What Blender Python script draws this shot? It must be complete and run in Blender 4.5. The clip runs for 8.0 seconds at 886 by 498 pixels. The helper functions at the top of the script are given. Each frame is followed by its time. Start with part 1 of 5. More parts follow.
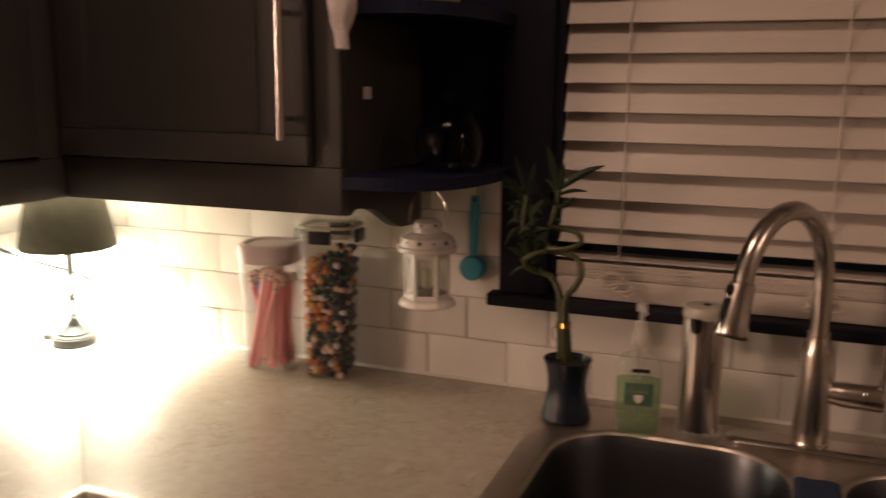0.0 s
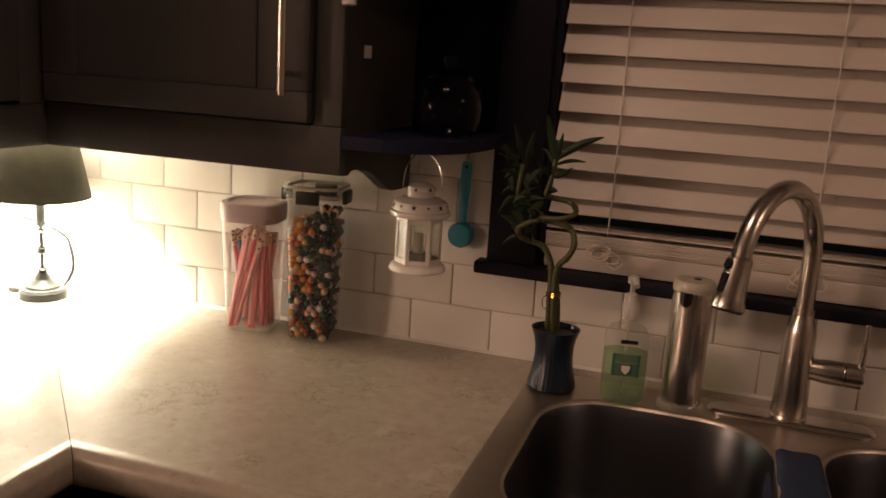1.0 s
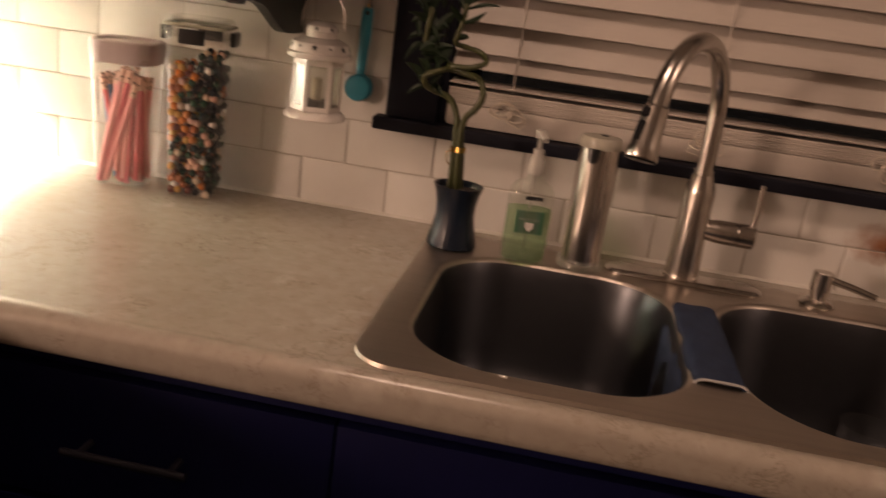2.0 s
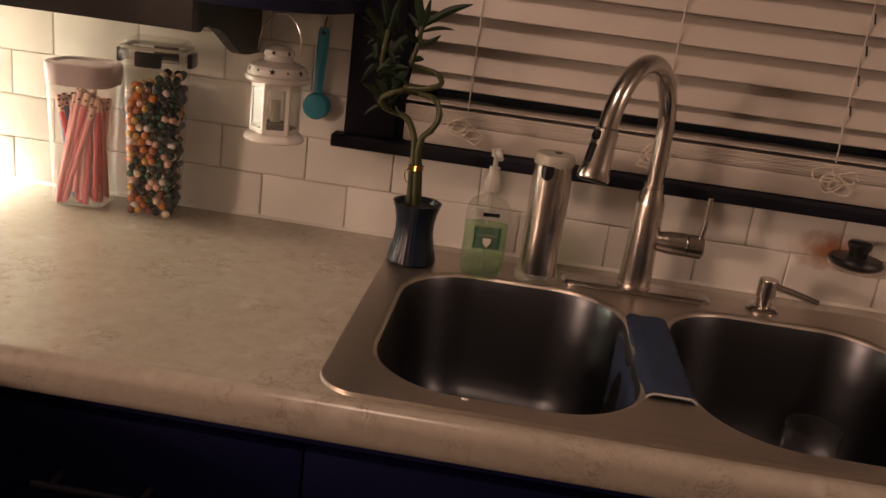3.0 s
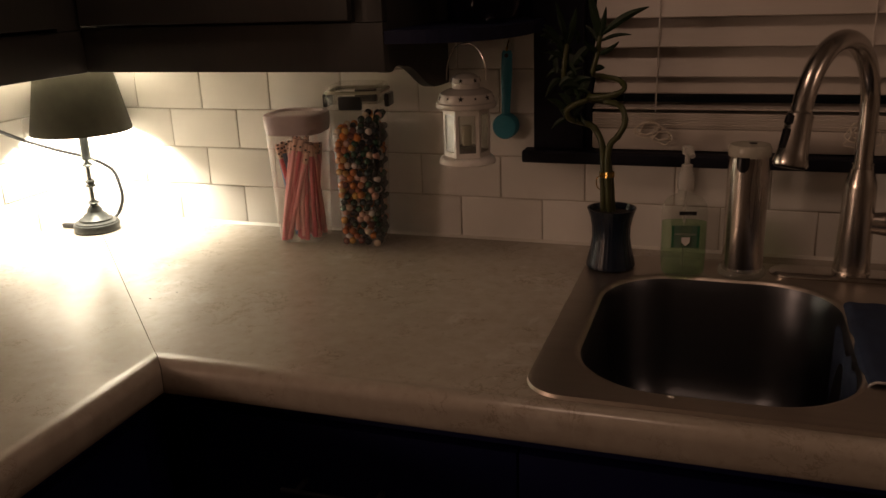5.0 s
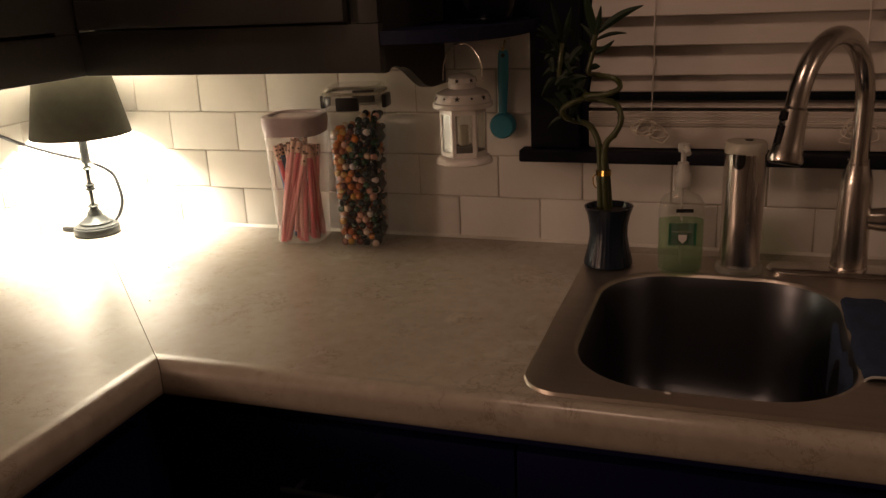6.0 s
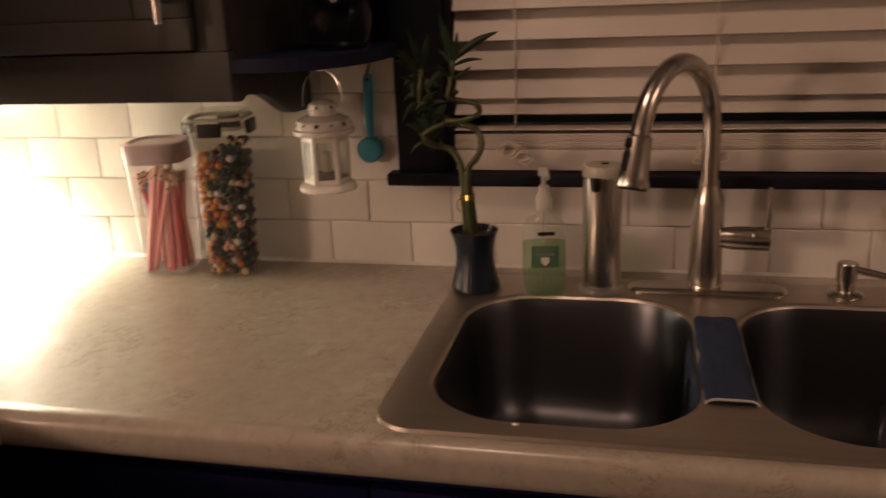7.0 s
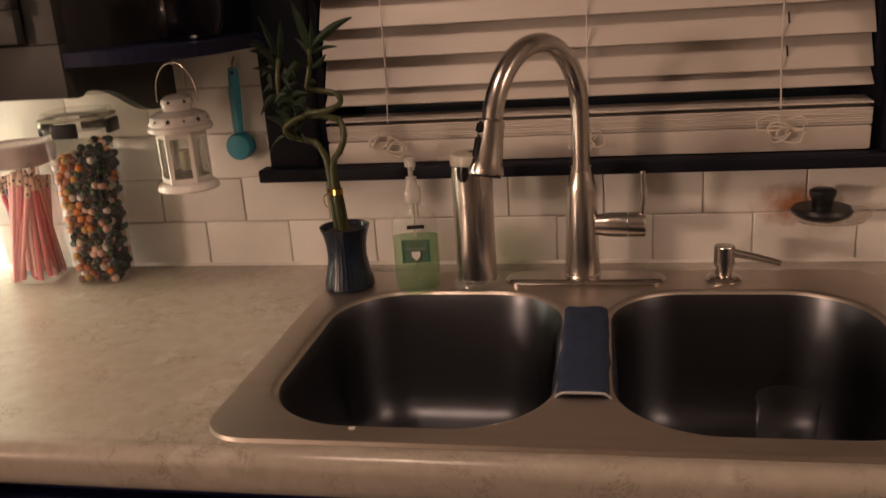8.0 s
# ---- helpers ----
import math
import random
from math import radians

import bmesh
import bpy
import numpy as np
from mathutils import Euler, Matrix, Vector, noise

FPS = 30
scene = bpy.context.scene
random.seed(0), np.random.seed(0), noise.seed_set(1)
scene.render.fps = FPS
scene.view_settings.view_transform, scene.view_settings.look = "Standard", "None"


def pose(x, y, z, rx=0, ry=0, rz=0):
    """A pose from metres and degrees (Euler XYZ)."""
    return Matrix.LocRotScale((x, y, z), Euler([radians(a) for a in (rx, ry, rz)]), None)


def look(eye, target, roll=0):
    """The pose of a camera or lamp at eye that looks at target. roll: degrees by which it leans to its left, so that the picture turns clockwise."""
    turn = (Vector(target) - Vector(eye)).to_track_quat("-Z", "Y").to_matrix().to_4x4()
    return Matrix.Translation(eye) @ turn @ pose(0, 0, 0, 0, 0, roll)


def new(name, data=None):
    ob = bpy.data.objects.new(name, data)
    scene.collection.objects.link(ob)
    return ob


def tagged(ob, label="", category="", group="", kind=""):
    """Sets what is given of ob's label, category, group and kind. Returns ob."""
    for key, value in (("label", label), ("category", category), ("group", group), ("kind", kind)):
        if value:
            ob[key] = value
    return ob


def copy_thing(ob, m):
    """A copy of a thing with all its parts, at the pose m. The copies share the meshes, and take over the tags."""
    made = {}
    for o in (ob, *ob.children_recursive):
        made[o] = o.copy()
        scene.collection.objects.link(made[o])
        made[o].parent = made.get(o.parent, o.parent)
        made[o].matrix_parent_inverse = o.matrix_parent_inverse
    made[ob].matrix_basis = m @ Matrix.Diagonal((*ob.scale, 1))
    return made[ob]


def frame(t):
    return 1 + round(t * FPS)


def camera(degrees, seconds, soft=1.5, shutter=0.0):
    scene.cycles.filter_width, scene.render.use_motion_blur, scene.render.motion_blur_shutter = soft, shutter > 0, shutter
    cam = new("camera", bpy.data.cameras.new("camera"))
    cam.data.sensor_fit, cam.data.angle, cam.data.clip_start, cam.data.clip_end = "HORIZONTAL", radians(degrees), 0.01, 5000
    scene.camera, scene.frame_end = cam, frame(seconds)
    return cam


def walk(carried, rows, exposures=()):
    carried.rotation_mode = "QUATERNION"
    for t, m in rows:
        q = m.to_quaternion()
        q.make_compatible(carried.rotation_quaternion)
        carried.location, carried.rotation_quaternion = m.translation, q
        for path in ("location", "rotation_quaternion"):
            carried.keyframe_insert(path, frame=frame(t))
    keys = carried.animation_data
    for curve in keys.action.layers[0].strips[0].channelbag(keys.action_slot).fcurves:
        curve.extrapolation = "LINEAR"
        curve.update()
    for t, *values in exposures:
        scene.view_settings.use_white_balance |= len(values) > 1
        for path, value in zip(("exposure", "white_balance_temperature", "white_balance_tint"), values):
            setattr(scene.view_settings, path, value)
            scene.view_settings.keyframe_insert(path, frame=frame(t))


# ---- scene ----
cam = camera(54.8, 8.0, soft=1.5, shutter=0.4)
PATH = [
    (0, (0.585, -1.432, 1.442), (-0.127, 0.401, 1.078), 0.6),
    (0.2, (0.616, -1.439, 1.427), (-0.218, 0.347, 1.086), -1.0),
    (0.5, (0.563, -1.417, 1.428), (-0.108, 0.42, 1.012), -0.6),
    (0.7, (0.549, -1.43, 1.402), (-0.09, 0.425, 1.013), 1.1),
    (1, (0.513, -1.453, 1.427), (-0.074, 0.412, 1.004), 3.6),
    (1.2, (0.471, -1.46, 1.396), (-0.089, 0.415, 0.981), 7.3),
    (1.5, (0.43, -1.446, 1.353), (-0.012, 0.438, 0.849), 9.4),
    (1.8, (0.431, -1.435, 1.325), (0.103, 0.455, 0.761), 8.0),
    (2, (0.445, -1.43, 1.319), (0.212, 0.466, 0.726), 7.9),
    (2.2, (0.451, -1.418, 1.333), (0.284, 0.479, 0.722), 8.2),
    (3.3, (0.438, -1.456, 1.376), (0.308, 0.443, 0.764), 7.3),
    (3.5, (0.437, -1.459, 1.374), (0.248, 0.437, 0.766), 5.2),
    (3.7, (0.434, -1.468, 1.374), (0.119, 0.412, 0.767), 2.5),
    (4, (0.44, -1.471, 1.386), (-0.093, 0.355, 0.769), -0.8),
    (4.5, (0.456, -1.48, 1.384), (-0.157, 0.326, 0.782), -1.8),
    (6, (0.477, -1.489, 1.379), (-0.146, 0.316, 0.784), -2.6),
    (6.5, (0.477, -1.489, 1.389), (-0.128, 0.321, 0.791), -2.0),
    (7, (0.554, -1.445, 1.406), (0.114, 0.414, 0.813), -2.5),
    (7.2, (0.58, -1.439, 1.388), (0.188, 0.442, 0.831), -3.8),
    (7.5, (0.655, -1.388, 1.4), (0.294, 0.49, 0.815), -6.0),
    (7.7, (0.682, -1.374, 1.4), (0.321, 0.501, 0.808), -5.6),
    (8, (0.693, -1.365, 1.371), (0.325, 0.51, 0.779), -3.9),
]
EXPOSURES = [
    (0.0, 0.78, 6350, 9), (0.2, 0.4, 6400, 9), (0.5, 0.12, 6400, 9), (0.7, 0.29, 6450, 10), (1.0, 0.61, 6500, 10), (1.5, 0.70, 6450, 10),
    (2.0, 1.12, 6350, 10), (3.5, 0.57, 6150, 9), (4.0, -0.32, 6500, 10), (4.5, -0.72, 6550, 10), (6.0, -0.2, 6550, 10), (6.5, -0.12, 6550, 10),
    (7.0, 0.70, 6500, 10), (7.5, 1.34, 6100, 11), (7.7, 1.40, 6050, 9), (8.0, 1.23, 6050, 6)]
walk(cam, [(t, look(eye, target, roll)) for t, eye, target, roll in PATH], EXPOSURES)

# ---------- world and lights ----------
world = bpy.data.worlds.new("night")
scene.world = world
world.use_nodes = True
world.node_tree.nodes["Background"].inputs[0].default_value = (0.004, 0.0037, 0.0035, 1)
world.node_tree.nodes["Background"].inputs[1].default_value = 0.3


def lamp(name, kind, place, power, colour, size):
    data = bpy.data.lights.new(name, kind)
    data.energy, data.color = power, colour
    if kind == "AREA":
        data.shape, data.size = "DISK", size
    else:
        data.shadow_soft_size = size
    ob = new(name, data)
    ob.location = place
    return ob


LAMP = (-0.757, -0.102)
lamp("table_lamp_bulb", "POINT", (LAMP[0], LAMP[1], 1.206), 36.0, (1.0, 0.90, 0.74), 0.028)
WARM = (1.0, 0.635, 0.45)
# unseen lights; the second's ceiling form is made up for right-hand highlights
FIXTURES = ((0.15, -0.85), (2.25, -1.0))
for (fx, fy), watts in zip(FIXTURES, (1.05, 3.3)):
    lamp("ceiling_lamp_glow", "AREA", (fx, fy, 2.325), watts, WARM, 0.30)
GLOBE = (-3.3, -3.6, 1.74)

# ---------- materials ----------


def material(name, base, rough=0.5, metal=0.0, vary=0.12, scale=30.0, bump=0.05, stretch=(1, 1, 1), second=None, coat=0.0, per_object=0.0, island=None, spec=0.5, pick=False):
    """Principled surface with two scales of variation in tone, gloss and relief."""
    m = bpy.data.materials.new(name)
    m.use_nodes = True
    nt = m.node_tree
    p = nt.nodes["Principled BSDF"]
    co = nt.nodes.new("ShaderNodeTexCoord")
    mp = nt.nodes.new("ShaderNodeMapping")
    mp.inputs["Scale"].default_value = stretch
    nt.links.new(co.outputs["Object"], mp.inputs[0])
    fine = nt.nodes.new("ShaderNodeTexNoise")
    fine.inputs["Scale"].default_value, fine.inputs["Detail"].default_value = scale * 6, 4
    wide = nt.nodes.new("ShaderNodeTexNoise")
    wide.inputs["Scale"].default_value, wide.inputs["Detail"].default_value = scale * 0.4, 5
    for n in (fine, wide):
        nt.links.new(mp.outputs[0], n.inputs["Vector"])
    add = nt.nodes.new("ShaderNodeMath")
    add.operation = "ADD"
    nt.links.new(fine.outputs["Fac"], add.inputs[0])
    nt.links.new(wide.outputs["Fac"], add.inputs[1])
    rng = nt.nodes.new("ShaderNodeMapRange")
    rng.inputs["From Min"].default_value, rng.inputs["From Max"].default_value = 0.6, 1.4
    nt.links.new(add.outputs[0], rng.inputs[0])
    mix = nt.nodes.new("ShaderNodeMix")
    mix.data_type = "RGBA"
    other = second or tuple(c * (1 - 2 * vary) for c in base)
    mix.inputs["A"].default_value, mix.inputs["B"].default_value = (*base, 1), (*other, 1)
    nt.links.new(rng.outputs[0], mix.inputs["Factor"])
    if pick:
        one = nt.nodes.new("ShaderNodeObjectInfo")
        nt.links.new(one.outputs["Random"], mix.inputs["Factor"])
    out = mix.outputs["Result"]
    if island:
        geo = nt.nodes.new("ShaderNodeNewGeometry")
        ramp = nt.nodes.new("ShaderNodeValToRGB")
        ramp.color_ramp.interpolation = "CONSTANT"
        for i, c in enumerate(island):
            e = ramp.color_ramp.elements[0] if i == 0 else ramp.color_ramp.elements.new(i / len(island))
            e.position, e.color = i / len(island), (*c, 1)
        ramp.color_ramp.elements.remove(ramp.color_ramp.elements[-1])
        nt.links.new(geo.outputs["Random Per Island"], ramp.inputs[0])
        out = ramp.outputs[0]
    if per_object:
        info = nt.nodes.new("ShaderNodeObjectInfo")
        hsv = nt.nodes.new("ShaderNodeHueSaturation")
        r2 = nt.nodes.new("ShaderNodeMapRange")
        r2.inputs["To Min"].default_value, r2.inputs["To Max"].default_value = 1 - per_object, 1 + per_object * 0.4
        nt.links.new(info.outputs["Random"], r2.inputs[0])
        nt.links.new(r2.outputs[0], hsv.inputs["Value"])
        nt.links.new(out, hsv.inputs["Color"])
        out = hsv.outputs[0]
    nt.links.new(out, p.inputs["Base Color"])
    rr = nt.nodes.new("ShaderNodeMapRange")
    rr.inputs["To Min"].default_value, rr.inputs["To Max"].default_value = max(rough - 0.06, 0.02), min(rough + 0.08, 1)
    nt.links.new(wide.outputs["Fac"], rr.inputs[0])
    nt.links.new(rr.outputs[0], p.inputs["Roughness"])
    p.inputs["Metallic"].default_value, p.inputs["Coat Weight"].default_value = metal, coat
    p.inputs["Specular IOR Level"].default_value = spec
    if bump:
        b = nt.nodes.new("ShaderNodeBump")
        b.inputs["Strength"].default_value, b.inputs["Distance"].default_value = bump, 0.002
        nt.links.new(add.outputs[0], b.inputs["Height"])
        nt.links.new(b.outputs[0], p.inputs["Normal"])
    return m


def clear(name, tint=(1, 1, 1), gloss=0.04, edge=0.5, haze=0.0, body=(0.8, 0.8, 0.8), face=0.035):
    """Thin clear plastic or glass: see-through with a fresnel gloss."""
    m = bpy.data.materials.new(name)
    m.use_nodes = True
    nt = m.node_tree
    nt.nodes.remove(nt.nodes["Principled BSDF"])
    tr, gl = nt.nodes.new("ShaderNodeBsdfTransparent"), nt.nodes.new("ShaderNodeBsdfGlossy")
    lw, pw, ml, mx = nt.nodes.new("ShaderNodeLayerWeight"), nt.nodes.new("ShaderNodeMath"), nt.nodes.new("ShaderNodeMath"), nt.nodes.new("ShaderNodeMixShader")
    lw.inputs[0].default_value = 0.5
    pw.operation, pw.inputs[1].default_value = "POWER", 3.5
    ml.operation, ml.inputs[1].default_value, ml.inputs[2].default_value = "MULTIPLY_ADD", edge, face
    nt.links.new(lw.outputs["Facing"], pw.inputs[0])
    nt.links.new(pw.outputs[0], ml.inputs[0])
    nz = nt.nodes.new("ShaderNodeTexNoise")
    nz.inputs["Scale"].default_value = 25
    bp = nt.nodes.new("ShaderNodeBump")
    bp.inputs["Strength"].default_value, bp.inputs["Distance"].default_value = 0.05, 0.003
    nt.links.new(nz.outputs["Fac"], bp.inputs["Height"])
    nt.links.new(bp.outputs[0], gl.inputs["Normal"])
    tr.inputs[0].default_value, gl.inputs["Roughness"].default_value = (*tint, 1), gloss
    nt.links.new(ml.outputs[0], mx.inputs[0])
    inner = tr.outputs[0]
    if haze:
        df, mh = nt.nodes.new("ShaderNodeBsdfDiffuse"), nt.nodes.new("ShaderNodeMixShader")
        df.inputs[0].default_value, mh.inputs[0].default_value = (*body, 1), haze
        nt.links.new(tr.outputs[0], mh.inputs[1])
        nt.links.new(df.outputs[0], mh.inputs[2])
        inner = mh.outputs[0]
    nt.links.new(inner, mx.inputs[1])
    nt.links.new(gl.outputs[0], mx.inputs[2])
    nt.links.new(mx.outputs[0], nt.nodes["Material Output"].inputs["Surface"])
    return m


def tile_material():
    """Glossy off-white ceramic, slightly wavy, with one rusty smear under the brush dish."""
    m = material("glazed_tile", (0.74, 0.72, 0.68), 0.22, 0, 0.03, 6, 0.04, per_object=0.05)
    nt = m.node_tree
    p = nt.nodes["Principled BSDF"]
    geo, dist = nt.nodes.new("ShaderNodeNewGeometry"), nt.nodes.new("ShaderNodeVectorMath")
    nz, off, sub = nt.nodes.new("ShaderNodeTexNoise"), nt.nodes.new("ShaderNodeVectorMath"), nt.nodes.new("ShaderNodeVectorMath")
    nz.inputs["Scale"].default_value, nz.inputs["Detail"].default_value = 45, 5
    nt.links.new(geo.outputs["Position"], nz.inputs["Vector"])
    off.operation, off.inputs["Scale"].default_value = "SCALE", 0.05
    nt.links.new(nz.outputs["Color"], off.inputs[0])
    sub.operation = "ADD"
    nt.links.new(geo.outputs["Position"], sub.inputs[0])
    nt.links.new(off.outputs[0], sub.inputs[1])
    scl = nt.nodes.new("ShaderNodeVectorMath")
    scl.operation, scl.inputs[1].default_value = "MULTIPLY", (0.55, 0.2, 1.0)
    nt.links.new(sub.outputs[0], scl.inputs[0])
    dist.operation = "DISTANCE"
    dist.inputs[1].default_value = (0.99 * 0.55 + 0.014, 0.005, 1.033)
    nt.links.new(scl.outputs[0], dist.inputs[0])
    r = nt.nodes.new("ShaderNodeMapRange")
    r.inputs["From Min"].default_value, r.inputs["From Max"].default_value = 0.008, 0.04
    r.inputs["To Min"].default_value, r.inputs["To Max"].default_value = 0.95, 0.0
    nt.links.new(dist.outputs["Value"], r.inputs[0])
    mix = nt.nodes.new("ShaderNodeMix")
    mix.data_type = "RGBA"
    link = p.inputs["Base Color"].links[0]
    nt.links.new(link.from_socket, mix.inputs["A"])
    mix.inputs["B"].default_value = (0.30, 0.12, 0.05, 1)
    nt.links.new(r.outputs[0], mix.inputs["Factor"])
    nt.links.new(mix.outputs["Result"], p.inputs["Base Color"])
    return m


def laminate_material():
    """Pale stone-pattern laminate: soft clouds, fine grains and patches of thin dark veins."""
    m = material("stone_laminate", (0.44, 0.40, 0.345), 0.23, 0, 0.05, 9, 0.012, second=(0.345, 0.305, 0.255))
    nt = m.node_tree
    p = nt.nodes["Principled BSDF"]
    co = nt.nodes.new("ShaderNodeTexCoord")

    def cloud(scale, detail, rough, warp):
        n = nt.nodes.new("ShaderNodeTexNoise")
        n.inputs["Scale"].default_value, n.inputs["Detail"].default_value = scale, detail
        n.inputs["Roughness"].default_value, n.inputs["Distortion"].default_value = rough, warp
        nt.links.new(co.outputs["Object"], n.inputs["Vector"])
        return n.outputs["Fac"]

    def ramp(value, low, high, top):
        n = nt.nodes.new("ShaderNodeMapRange")
        n.interpolation_type = "SMOOTHSTEP"
        n.inputs["From Min"].default_value, n.inputs["From Max"].default_value, n.inputs["To Max"].default_value = low, high, top
        nt.links.new(value, n.inputs[0])
        return n.outputs[0]

    def math_node(kind, a, b):
        n = nt.nodes.new("ShaderNodeMath")
        n.operation = kind
        nt.links.new(a, n.inputs[0])
        if isinstance(b, float):
            n.inputs[1].default_value = b
        else:
            nt.links.new(b, n.inputs[1])
        return n.outputs[0]

    def tint(factor, colour):
        n = nt.nodes.new("ShaderNodeMix")
        n.data_type = "RGBA"
        nt.links.new(p.inputs["Base Color"].links[0].from_socket, n.inputs["A"])
        n.inputs["B"].default_value = (*colour, 1)
        nt.links.new(factor, n.inputs["Factor"])
        nt.links.new(n.outputs["Result"], p.inputs["Base Color"])

    near = math_node("ABSOLUTE", math_node("SUBTRACT", cloud(26, 7, 0.68, 0.5), 0.5), 0.0)
    thin = ramp(math_node("SUBTRACT", ramp(near, 0.0, 0.022, -1.0), -1.0), 0.0, 1.0, 1.0)
    patch = ramp(cloud(11, 3, 0.5, 0.3), 0.48, 0.66, 0.7)
    tint(ramp(cloud(60, 5, 0.7, 0.0), 0.56, 0.72, 0.45), (0.25, 0.21, 0.165))
    tint(math_node("MULTIPLY", thin, patch), (0.20, 0.165, 0.13))
    tint(ramp(cloud(17, 5, 0.6, 0.4), 0.58, 0.72, 0.5), (0.52, 0.48, 0.43))
    return m


def brushed_round(m, amount):
    """Steel spun and polished round its walls, so that its gloss is pulled along them."""
    nt = m.node_tree
    p = nt.nodes["Principled BSDF"]
    tan = nt.nodes.new("ShaderNodeTangent")
    tan.direction_type, tan.axis = "RADIAL", "Z"
    p.inputs["Anisotropic"].default_value, p.inputs["Anisotropic Rotation"].default_value = amount, 0.25
    nt.links.new(tan.outputs[0], p.inputs["Tangent"])
    return m


def chipped(m, amount, tone):
    """Sparse pale chips and scuffs in a painted surface."""
    nt = m.node_tree
    p = nt.nodes["Principled BSDF"]
    co, nz, rg, mx = nt.nodes.new("ShaderNodeTexCoord"), nt.nodes.new("ShaderNodeTexNoise"), nt.nodes.new("ShaderNodeMapRange"), nt.nodes.new("ShaderNodeMix")
    nz.inputs["Scale"].default_value, nz.inputs["Detail"].default_value, nz.inputs["Roughness"].default_value = 70, 6, 0.75
    nt.links.new(co.outputs["Object"], nz.inputs["Vector"])
    rg.inputs["From Min"].default_value, rg.inputs["From Max"].default_value = amount, amount + 0.03
    nt.links.new(nz.outputs["Fac"], rg.inputs[0])
    mx.data_type = "RGBA"
    nt.links.new(p.inputs["Base Color"].links[0].from_socket, mx.inputs["A"])
    mx.inputs["B"].default_value = (*tone, 1)
    nt.links.new(rg.outputs[0], mx.inputs["Factor"])
    nt.links.new(mx.outputs["Result"], p.inputs["Base Color"])
    return m


def spotted(m, tone):
    """Round dark spots printed on a pale surface."""
    nt = m.node_tree
    p = nt.nodes["Principled BSDF"]
    co, vo, rg, mx = nt.nodes.new("ShaderNodeTexCoord"), nt.nodes.new("ShaderNodeTexVoronoi"), nt.nodes.new("ShaderNodeMapRange"), nt.nodes.new("ShaderNodeMix")
    vo.inputs["Scale"].default_value = 150
    nt.links.new(co.outputs["Object"], vo.inputs["Vector"])
    rg.inputs["From Min"].default_value, rg.inputs["From Max"].default_value = 0.40, 0.32
    nt.links.new(vo.outputs["Distance"], rg.inputs[0])
    mx.data_type = "RGBA"
    nt.links.new(p.inputs["Base Color"].links[0].from_socket, mx.inputs["A"])
    mx.inputs["B"].default_value = (*tone, 1)
    nt.links.new(rg.outputs[0], mx.inputs["Factor"])
    nt.links.new(mx.outputs["Result"], p.inputs["Base Color"])
    return m


